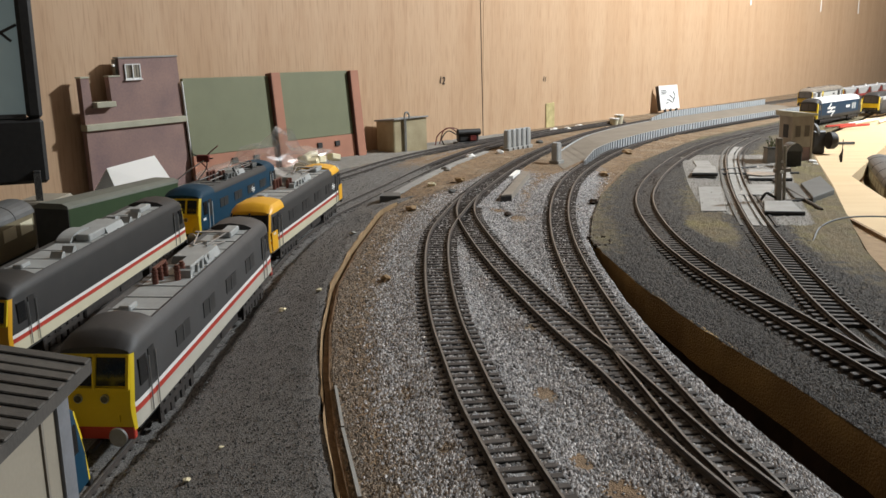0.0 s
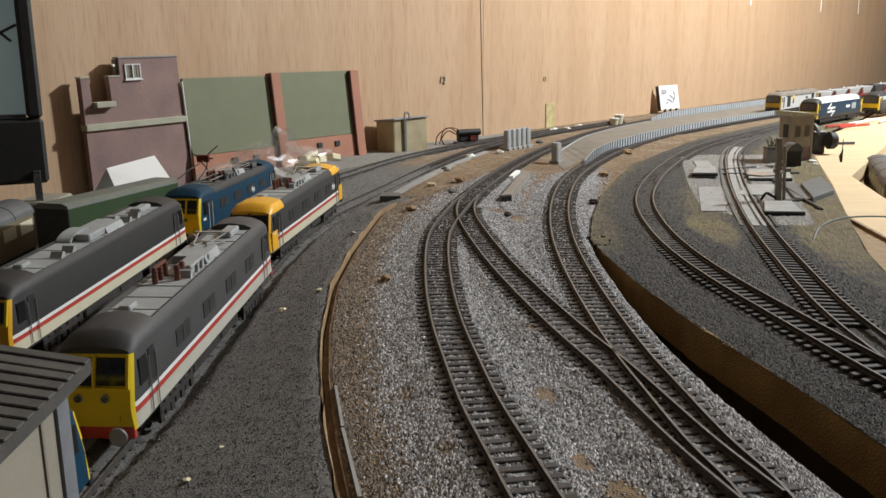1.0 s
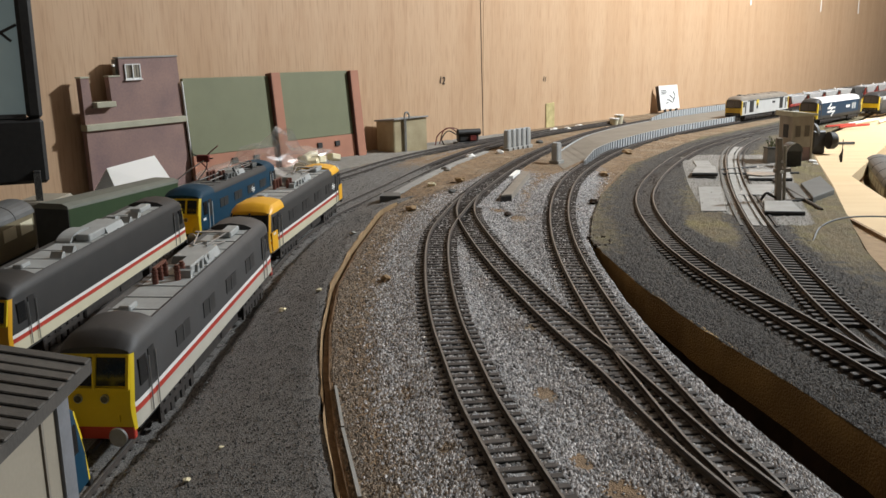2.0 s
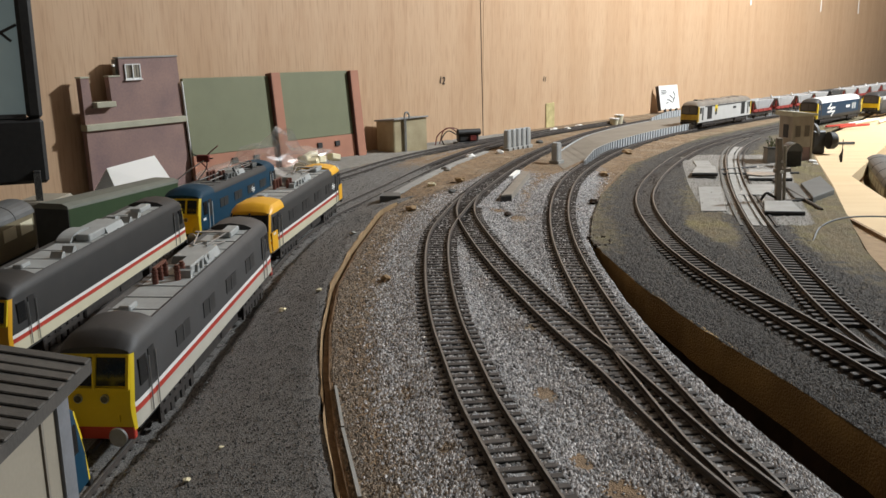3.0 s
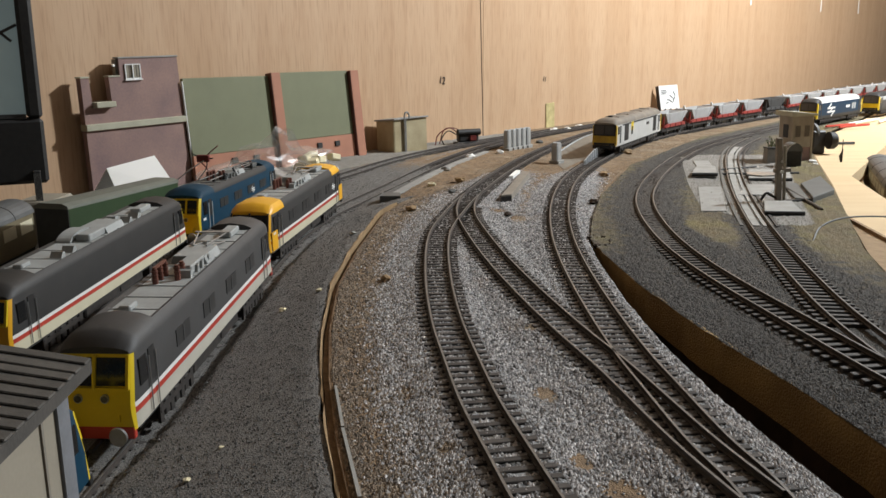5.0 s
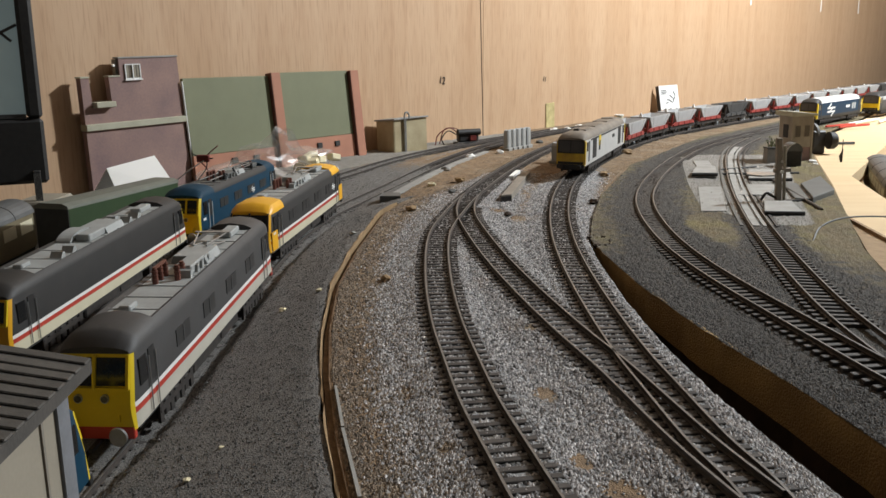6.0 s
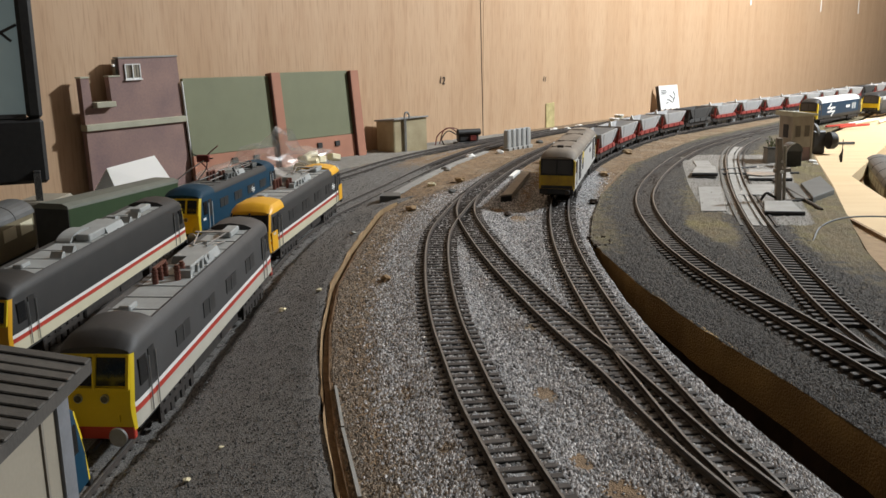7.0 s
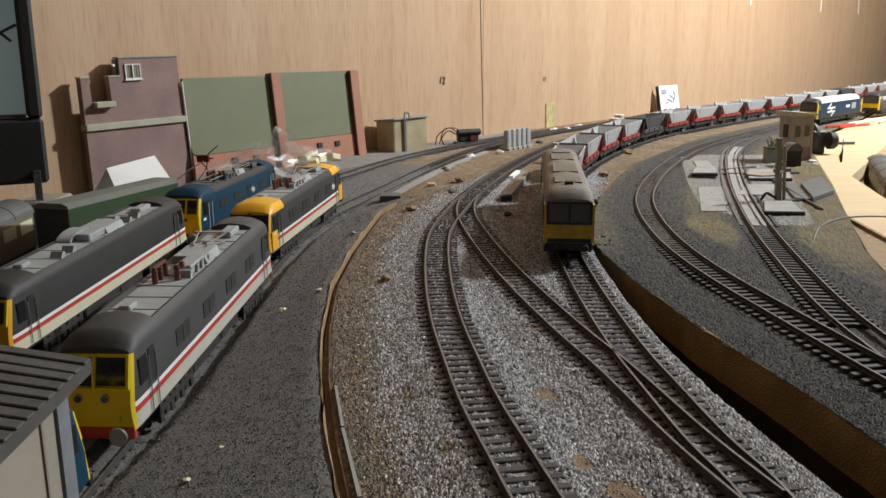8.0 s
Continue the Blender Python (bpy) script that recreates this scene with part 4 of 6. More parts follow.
def parked(front, rear, W=0.0352, pitch=1.83, z=None):
    """The pose of a vehicle whose visible side runs from front (towards the room) to rear."""
    f, r = Vector((*front, 0)), Vector((*rear, 0))
    d = (f - r).normalized()
    side = Vector((-d.y, d.x, 0))
    c = (f + r) / 2 - side * W / 2
    zz = float(rail_level(c.x, c.y, True)) if z is None else z
    return Matrix.Translation((c.x, c.y, zz)) @ Matrix.Rotation(math.atan2(d.y, d.x), 4, "Z") @ pose(0, 0, 0, 0, pitch, 0)


electric_loco(parked((-0.1365, 0.347), (-0.1245, 0.603)) @ Matrix.Diagonal((1, 1, 1.10, 1)), "grey electric locomotive with white and red stripes and yellow front", 0.252, "stripe_grey")
electric_loco(parked((-0.1355, 0.650), (-0.1035, 0.872)), "charcoal and cream electric locomotive with orange cab roof", 0.221, "stripe_orange")
electric_loco(parked((-0.2350, 0.438), (-0.2155, 0.701)), "charcoal electric locomotive with cream lower sides and red stripe", 0.262, "stripe_dark")
electric_loco(parked((-0.2070, 0.711), (-0.1825, 0.931), 0.0352, 0.0, -0.0215), "blue electric locomotive with yellow end and dark roof", 0.221, "blue")
electric_loco(parked((-0.1512, 0.070), (-0.1409, 0.317)), "blue electric locomotive with yellow end beside the hut", 0.235, "blue")


def plain_van():
    m = parked((-0.287, 0.642), (-0.2500, 0.790), 0.030, -0.9)
    v = thing("box_van", m, "plain bronze-green unlettered model van with grey roof", "railway van")
    L = 0.157
    part("body", box(-L / 2, L / 2, -0.015, 0.015, 0.010, 0.0470, 0.0006), M_GREEN, v)
    part("end_panel", box(L / 2 - 0.001, L / 2 + 0.0004, -0.0148, 0.0148, 0.0105, 0.0465), M_BLACK, v, "black painted end")
    part("roof", along_x([(-0.0152, 0.0462), (0.0152, 0.0462), (0.0148, 0.0485), (0.010, 0.0505), (-0.010, 0.0505), (-0.0148, 0.0485)], -L / 2 - 0.0006, L / 2 + 0.0006), M_VANROOF, v, "flat grey-green roof")
    for sg in (1, -1):
        b = part("bogie", box(sg * 0.05 - 0.016, sg * 0.05 + 0.016, -0.012, 0.012, 0.003, 0.0105), M_UNDER, v)
        for x in (-0.011, 0.011):
            for s2 in (1, -1):
                part("wheel", rod((sg * 0.05 + x, s2 * 0.0072, 0.006), (sg * 0.05 + x, s2 * 0.0094, 0.006), 0.006, sides=16), M_UNDER, b)


plain_van()


def old_coach(name, m, label, L, bodymat, roofmat, winmat, n):
    v = thing(name, m, label, "railway coach")
    body = part("body", box(-L / 2, L / 2, -0.0165, 0.0165, 0.009, 0.0385, 0.0006), bodymat, v)
    arc = [(0.0172 * math.cos(a), 0.0375 + 0.0115 * math.sin(a)) for a in np.linspace(0, math.pi, 13)]
    roof = part("roof", along_x(arc, -L / 2 - 0.0008, L / 2 + 0.0008), roofmat, v, smooth=False)
    for k in range(4):
        x = -L / 2 + L * (k + 0.5) / 4
        part("roof_strap", along_x([(y * 1.012, z * 1.012 - 0.0003) for y, z in arc], x - 0.0004, x + 0.0004), M_BLACK, roof)
    for k in range(n):
        x = -L / 2 + L * (k + 0.5) / n
        for sg in (1, -1):
            w = part("window", box(x - L / n * 0.36, x + L / n * 0.36, sg * 0.0162 - 0.0006, sg * 0.0162 + 0.0006, 0.0235, 0.0335), winmat, body)
    part("sole_bar", box(-L / 2 + 0.002, L / 2 - 0.002, -0.0155, 0.0155, 0.006, 0.0095), M_BLACK, v)
    for sg in (1, -1):
        b = part("bogie", box(sg * L * 0.33 - 0.016, sg * L * 0.33 + 0.016, -0.012, 0.012, 0.002, 0.0072), M_UNDER, v)
        for x in (-0.011, 0.011):
            for s2 in (1, -1):
                part("wheel", rod((sg * L * 0.33 + x, s2 * 0.0072, 0.006), (sg * L * 0.33 + x, s2 * 0.0094, 0.006), 0.006, sides=16), M_UNDER, b)
    return v


old_coach("coach", parked((-0.345, 0.45), (-0.338, 0.695), 0.033, 1.8), "cream and brown model coach under a grey roof", 0.235, M_COACH, M_COACHROOF, M_CREAM, 9)
old_coach("coach", parked((0.592, 1.183), (0.501, 0.949), 0.033, 0.0, -0.0485), "olive coach with grey roof on the lower storage road", 0.24, M_COACH, M_COACHROOF, M_BAND, 8)


def diesel(m, label, L, side, roof, nose, roof_cab, name="diesel_locomotive"):
    W = 0.0348
    lo = thing(name, m, label, "locomotive")
    sill, rake = 0.0275, 0.16
    body_shell(L, W, [(0.0112, 0), (0.0165, 1), (0.0330, 2)], 3, 4, 5, sill, rake, [side[0], side[1], side[2], roof, roof_cab, nose], lo, "body side", 0.022)
    for sg in (1, -1):
        part("screen_surround", front_panel(L, sill, rake, -0.0157, 0.0157, 0.0258, 0.0412, 0.0009, sg), M_BLACK, lo, "black windscreen surround")
        part("windscreen", front_panel(L, sill, rake, -0.0140, -0.0006, 0.0276, 0.0402, 0.0012, sg), M_GLASSGREY, lo, "dark windscreen")
        part("windscreen", front_panel(L, sill, rake, 0.0006, 0.0140, 0.0276, 0.0402, 0.0012, sg), M_GLASSGREY, lo, "dark windscreen")
        part("front_grille", front_panel(L, sill, rake, -0.0150, 0.0150, 0.0130, 0.0160, 0.0006, sg), M_BLACK, lo, "black lower front panel")
        for s2 in (1, -1):
            x = sg * (L / 2 - 0.0115)
            part("cab_window", side_panel(W, x - 0.0035, x + 0.0035, 0.0275, 0.0380, s2), M_GLASS, lo)
            x = sg * (L / 2 - 0.0035)
            part("corner_panel", side_panel(W * 0.975, x - 0.0022, x + 0.0022, 0.0125, 0.0395, s2), nose, lo, "yellow cab corner")
            x = sg * (L / 2 - 0.021)
            part("cab_door", side_panel(W, x - 0.0028, x + 0.0028, 0.0145, 0.0385, s2), M_CHAR, lo)
    running_gear(lo, L, W, 3, L * 0.30)
    buffers(lo, L, W, M_BLACK, 0.0026)
    return lo


def coal_engine():
    lo = diesel(Matrix.Identity(4), "two-tone grey diesel locomotive with yellow front and dusty roof", 0.272, (M_SIDE60, M_SIDE60, M_SIDE60), M_ROOF60, M_NOSE60, M_ROOF60)
    L, W = 0.272, 0.0348
    for s2 in (1, -1):
        for x0, x1 in ((0.072, 0.094), (-0.098, -0.078)):
            g_ = part("side_grille", side_panel(W, x0, x1, 0.0155, 0.0395, s2), M_CHAR, lo, "tall dark louvred grille")
            for k in range(5):
                z = 0.018 + k * 0.0042
                part("louvre", side_panel(W, x0 + 0.001, x1 - 0.001, z, z + 0.0012, s2, 0.0007), M_BLACK, g_)
        part("side_badge", side_panel(W, 0.046, 0.058, 0.028, 0.040, s2, 0.0004), M_WARNY, lo, "yellow and black square badge")
        part("badge_mark", side_panel(W, 0.049, 0.0555, 0.022, 0.0335, s2, 0.0006), M_CHAR, lo)
        part("side_vent", side_panel(W, -0.050, -0.034, 0.029, 0.0335, s2), M_CHAR, lo)
        part("upper_band", side_panel(W, -0.105, 0.105, 0.0380, 0.0402, s2, 0.00025), M_DGREY, lo, "darker grey upper body band")
    for x, l in ((0.085, 0.030), (0.02, 0.05), (-0.055, 0.045)):
        h = part("roof_hatch", along_x([(-0.010, 0.0486), (0.010, 0.0486), (0.0094, 0.0503), (-0.0094, 0.0503)], x - l / 2, x + l / 2), M_ROOF60, lo, "dusty raised roof hatch")
        for k in range(3):
            part("hatch_slot", box(x - l * 0.4, x + l * 0.4, -0.006 + k * 0.005, -0.004 + k * 0.005, 0.0502, 0.0505), M_ROOF60, h)
    part("roof_fan", rod((-0.085, 0, 0.0485), (-0.085, 0, 0.0512), 0.0085, sides=24), M_ROOF60, lo, "round brown cooling fan housing")
    part("exhaust", box(0.106, 0.112, -0.003, 0.003, 0.0485, 0.0522, 0.0004), M_BLACK, lo)
    return lo


ENGINE = coal_engine()
ENGINE_L = 0.272


def hopper_wagon(dark):
    L = 0.116
    w = thing("hopper_wagon", Matrix.Identity(4), "sooty black coal hopper wagon" if dark else "grey coal hopper wagon with red cradle and frame", "hopper wagon", "coal train wagons")
    under = part("underframe", box(-L / 2, L / 2, -0.0130, 0.0130, 0.0070, 0.0137, 0.0005), M_UNDER, w)
    for x in (-0.034, 0.034):
        for s2 in (1, -1):
            wb = rod((x, s2 * 0.0072, 0.0062), (x, s2 * 0.0094, 0.0062), 0.0062, sides=16)
            part("wheel", wb, M_UNDER, w)
            part("axle_guard", prism([(x - 0.006, 0.0122), (x + 0.006, 0.0122), (x + 0.0028, 0.0042), (x - 0.0028, 0.0042)], s2 * 0.0128 - 0.0007, s2 * 0.0128 + 0.0007), M_UNDER, w)
    red = M_HOPDARK if dark else M_CRED
    for s2 in (1, -1):
        bm = prism([(-0.050, 0.0138), (0.050, 0.0138), (0.050, 0.0160), (0.042, 0.0195), (-0.042, 0.0195), (-0.050, 0.0160)], s2 * 0.0142 - 0.0012, s2 * 0.0142 + 0.0012)
        part("cradle", bm, red, w, "" if dark else "faded red side cradle")
        for x in (-0.028, 0.0, 0.028):
            part("cradle_rib", box(x - 0.001, x + 0.001, s2 * 0.0157 - 0.0006, s2 * 0.0157 + 0.0006, 0.0138, 0.0193), red, w)
    for sg in (1, -1):
        bm = prism([(-0.0135, 0.0122), (-0.0105, 0.0122), (0.0, 0.0225), (0.0105, 0.0122), (0.0135, 0.0122), (0.0135, 0.0142), (0.0145, 0.0330), (0.0120, 0.0330), (0.010, 0.0190), (0.0, 0.0260), (-0.010, 0.0190), (-0.0120, 0.0330), (-0.0145, 0.0330), (-0.0135, 0.0142)], -0.0009, 0.0009)
        bmesh.ops.transform(bm, matrix=pose(sg * 0.0525, 0, 0, 0, 0, 90), verts=bm.verts)
        part("end_brace", bm, red, w)
        for s2 in (1, -1):
            part("buffer", rod((sg * L / 2, s2 * 0.0108, 0.0098), (sg * (L / 2 + 0.0045), s2 * 0.0108, 0.0098), 0.0018, 0.0026, 12), M_UNDER, w)
    part("coupling", box(-L / 2 - 0.009, L / 2 + 0.009, -0.0012, 0.0012, 0.0060, 0.0080), M_BLACK, w)
    # open tub: outer and inner shell joined at the rim
    bm = bmesh.new()

    def loop(x, y, z):
        return [bm.verts.new(c) for c in ((x, y, z), (-x, y, z), (-x, -y, z), (x, -y, z))]
    rings = [loop(0.029, 0.0128, 0.0140), loop(0.038, 0.0150, 0.0225), loop(0.0535, 0.0170, 0.0355), loop(0.0535, 0.0170, 0.0378), loop(0.0522, 0.0158, 0.0378), loop(0.038, 0.0138, 0.0240), loop(0.030, 0.0118, 0.0160)]
    for a, b in zip(rings, rings[1:]):
        for i in range(4):
            bm.faces.new((a[i], a[(i + 1) % 4], b[(i + 1) % 4], b[i]))
    bm.faces.new(rings[0])
    bm.faces.new(rings[-1])
    tub = part("tub", bm, M_HOPDARK if dark else M_HOPPER, w)
    for s2 in (1, -1):
        for x in (-0.034, 0.034):
            part("tub_rib", rod((x * 0.85, s2 * 0.0146, 0.0215), (x * 1.1, s2 * 0.0172, 0.0370), 0.0006, sides=6), M_HOPDARK if dark else M_HOPPER, tub)
    if not dark:
        # White wedge paints the lit inner slope showing above the rim.
        part("lit_slope_wedge", prism([(-0.0035, 0.0350), (0.0035, 0.0350), (0.0008, 0.0440), (-0.0008, 0.0440)], -0.0015, 0.0015), M_WHITE, tub, "white wedge standing in for the lit inner end slope").matrix_basis = pose(0.050, 0, 0, 0, 0, 90)
    return w


PITCH = 0.132
WAGONS = []
_grey, _dark = hopper_wagon(False), hopper_wagon(True)
for k in range(26):
    if k == 0:
        WAGONS.append(_grey)
    elif k == 4:
        WAGONS.append(_dark)
    else:
        WAGONS.append(copy_thing(_dark if k in (13, 19) else _grey, Matrix.Identity(4)))

# locomotives standing at the depot
blue = diesel(parked((0.713, 1.634), (0.903, 1.838), 0.0348, 0.0, 0.0), "dark blue diesel locomotive with white roof and yellow ends", 0.262, (M_BLACK, M_NAVY, M_NAVY), M_WHITE, M_WARNY, M_CHAR)
rail_mark(blue, 0.0348, 0.056, 0.0258, 0.021, 1)
part("number_bar", side_panel(0.0348, -0.052, -0.030, 0.026, 0.031, 1), M_WHITE, blue, "white number panel")
for x in (-0.070, -0.083):
    part("body_window", side_panel(0.0348, x - 0.0045, x + 0.0045, 0.022, 0.034, 1), M_FENCE, blue)
diesel(parked((0.949, 1.868), (1.139, 2.071), 0.0348, 0.0, 0.0), "grey diesel locomotive with yellow nose at the depot", 0.262, (M_BLACK, M_DGREY, M_FENCE), M_CHAR, M_WARNY, M_CHAR)


# ---------- along the back wall ----------
def wall_text(x, z, s, words):
    cu = bpy.data.curves.new("pencil_mark", "FONT")
    cu.body, cu.size, cu.extrude = words, s, 0.0002
    ob = new("pencil_mark", cu)
    cu.materials.append(M_WIRE)
    ob.parent = wall
    ob.matrix_basis = pose(wall_x(x), -0.0012, z, 90, 0, 0) @ pose(0, 0, 0, 0, 0, -8)
    return ob


wall_text(-0.006, 0.092, 0.017, "12")
wall_text(0.193, 0.086, 0.014, "11")
wall_part("mossy_patch", 0.214, -0.006, box(-0.018, 0.014, -0.002, 0.0, 0.0, 0.049, 0.0008), M_MOSS, "yellow-green scrap of scenic paper stuck to the wall")
for x, z in ((0.897, 0.268), (1.347, 0.272), (1.68, 0.28)):
    wall_part("tape_strip", x, z, box(-0.005, 0.005, -0.001, 0.0, 0.0, 0.16, 0.0), M_CARD, "strip of white masking tape")

# low-relief buildings lean on the wall


def warehouse():
    h = thing("low_relief_warehouse", Matrix.Translation((-0.2029, 1.1206, -0.012)) @ pose(0, 0, 0, 0, 0, 51.7) @ pose(0, 0, 0, -6.4, 0, 0), "sage green warehouse front with terracotta pilasters and plinth", "model building")
    posts = ((-0.0167, -0.0014), (0.1281, 0.1444))
    for a, b, t, pz in ((-0.1473, posts[0][0], 0.1264, 0.0348), (posts[0][1], posts[1][0], 0.1298, 0.0406)):
        part("sheet_panel", box(a + 0.0004, b - 0.0004, 0.0, 0.005, pz + 0.0002, t, 0.0006), M_SAGE, h, "flat sage green panel")
        part("plinth", box(a + 0.0004, b - 0.0004, -0.0008, 0.0052, -0.006, pz, 0.0005), M_TERRA, h, "terracotta brick plinth")
        for k in (0.46, 0.72):
            xx = a + (b - a) * k
            part("vent", box(xx - 0.004, xx + 0.004, -0.0028, -0.0006, pz - 0.014, pz - 0.007), M_BLACK, h)
    for a, b in posts:
        p = part("pilaster", box(a, b, -0.006, 0.0055, -0.006, 0.1296, 0.0006), M_TERRA, h, "terracotta pilaster")
        part("pilaster_side", box(a - 0.0006, a - 0.0001, -0.0058, 0.0052, -0.005, 0.1286), M_TERRA_SHADE, p, "pilaster side with its shade painted maroon")


def tower_house():
    h = thing("low_relief_building", Matrix.Translation((-0.3015, 1.010, 0.0)) @ pose(0, 0, 0, 0, 0, 51.7) @ pose(0, 0, 0, 0, -1.2, 0), "mauve brick-paper house front with buff band and stepped top", "model building")
    l, r = -0.1253, -0.0010
    pts = [(l, -0.03), (r + 0.0025, -0.03), (r - 0.004, 0.1385), (-0.0790, 0.1385), (-0.0790, 0.1195), (-0.0928, 0.1195), (-0.0918, 0.088), (-0.1150, 0.088), (-0.1158, 0.1195), (l, 0.1195)]
    part("front_wall", prism(pts, 0.0, 0.009), M_BRICK, h, "mauve brick-paper wall")
    part("band", box(l - 0.001, r + 0.002, -0.003, 0.010, 0.0640, 0.0712, 0.0006), M_BAND, h, "buff string course")
    part("coping", box(-0.0800, r - 0.003, -0.001, 0.010, 0.1387, 0.1405, 0.0004), M_CONC, h)
    part("coping", box(l - 0.0006, -0.1152, -0.0008, 0.010, 0.1197, 0.1212), M_BAND, h)
    part("coping", box(-0.0934, -0.0795, -0.0008, 0.010, 0.1197, 0.1212), M_BAND, h)
    part("balcony_sill", box(-0.1144, -0.0914, -0.008, 0.006, 0.0882, 0.0942, 0.0006), M_BAND, h, "buff projecting ledge")
    part("attic_return", box(-0.0822, -0.0792, 0.003, 0.0088, 0.1215, 0.1383), M_HUT, h)
    part("stair_lamp", rod((-0.0845, 0.001, 0.1318), (-0.0845, 0.004, 0.1318), 0.0014, sides=12), M_WHITE, h)
    x0, x1, z0, z1 = -0.0730, -0.0538, 0.1165, 0.1328
    win = part("window", box(x0, x1, -0.0004, 0.003, z0, z1), M_PANE, h, "casement window with pale curtains")
    for a, b in ((x0, x0 + 0.0012), ((x0 + x1) / 2 - 0.0006, (x0 + x1) / 2 + 0.0006), (x1 - 0.0012, x1)):
        part("mullion", box(a, b, -0.0016, -0.0004, z0, z1), M_WHITE, win, "white mullion")
    for z in (z0, z1 - 0.0012):
        part("window_rail", box(x0, x1, -0.0014, -0.0004, z, z + 0.0012), M_WHITE, win, "white rail")
    for a in (x0 + 0.0016, x1 - 0.0046, (x0 + x1) / 2 + 0.0012):
        part("curtain", box(a, a + 0.0028, -0.0008, -0.0004, z0 + 0.0015, z1 - 0.0014), M_HUTWALL, win)
    part("sill", box(x0 - 0.001, x1 + 0.0012, -0.0026, 0.001, z0 - 0.0014, z0), M_WHITE, win)
    part("drainpipe", rod((0.0034, -0.002, -0.01), (-0.0026, -0.002, 0.1105), 0.0012, sides=10), M_WHITE, h, "white drainpipe")


warehouse()
tower_house()


def monitor():
    m = pose(-0.357, 0.765, 0.0285, 0, 0.3, 0) @ pose(0, 0, 0, 0, 0, 27)
    t = thing("monitor", m, "black-framed screen with pale glass, faintly glowing for reflections, above the yard", "monitor")
    bm = bmesh.new()
    for x0, x1, z0, z1 in ((-0.42, 0.0, 0.0, 0.058), (-0.42, 0.0, 0.30, 0.33), (-0.013, 0.0, 0.058, 0.30), (-0.42, -0.39, 0.058, 0.30)):
        box(x0, x1, 0.0, 0.03, z0, z1, 0.003, bm)
    part("bezel", bm, M_BLACK, t, "glossy black bezel")
    part("inner_lip", box(-0.39, -0.0135, 0.002, 0.006, 0.0585, 0.062), M_DGREY, t)
    sc = part("screen", box(-0.39, -0.0132, 0.006, 0.012, 0.06, 0.30), M_SCREEN, t, "pale blue-grey glass with a faint glow for reflections")
    # Dark strips for the streaks reflected in the glass.
    for x, z, a, l in ((-0.052, 0.155, 42, 0.09), (-0.040, 0.125, -28, 0.06), (-0.075, 0.09, -20, 0.04)):
        part("dark_streak", box(-l / 2, l / 2, -0.0003, 0.0003, -0.0012, 0.0012), M_DGREY, sc).matrix_basis = pose(x, 0.0056, z, 0, a, 0)
    part("back", box(-0.40, -0.02, 0.03, 0.05, 0.02, 0.31, 0.004), M_BLACK, t)
    leg = part("leg", box(-0.013, -0.007, -0.006, 0.0, -0.0165, 0.012, 0.0006), M_CHAR, t, "ribbed black leg")
    for k in range(6):
        part("leg_rib", box(-0.0128 + k * 0.001, -0.0124 + k * 0.001, -0.0064, -0.0058, -0.016, 0.010), M_STEEL, leg)
    return t


monitor()
tagged(mesh_ob("support_block", box(-0.385, -0.352, 0.745, 0.80, -0.03, 0.0135, 0.002), M_HUTWALL), "rough cream block under the screen's leg", "block")


def folded_card():
    bm = bmesh.new()
    a, b = Vector((-0.345, 0.852, 0.030)), Vector((-0.312, 0.900, 0.037))
    c, d = Vector((-0.272, 0.850, 0.005)), Vector((-0.312, 0.803, -0.004))
    e, f = Vector((-0.375, 0.875, -0.006)), Vector((-0.345, 0.925, -0.004))
    a, b, c, d, e, f = (v + Vector((0.006, 0, 0)) for v in (a, b, c, d, e, f))
    off = Vector((0, 0, 0.0012))
    for quad in ((a, b, c, d), (a, e, f, b)):
        lo, hi = [bm.verts.new(v - off) for v in quad], [bm.verts.new(v) for v in quad]
        bm.faces.new(lo[::-1])
        bm.faces.new(hi)
        for i in range(4):
            bm.faces.new((lo[i], lo[(i + 1) % 4], hi[(i + 1) % 4], hi[i]))
    return tagged(mesh_ob("folded_card", bm, M_CARD), "folded white card standing like a tent behind the van", "card")


folded_card()


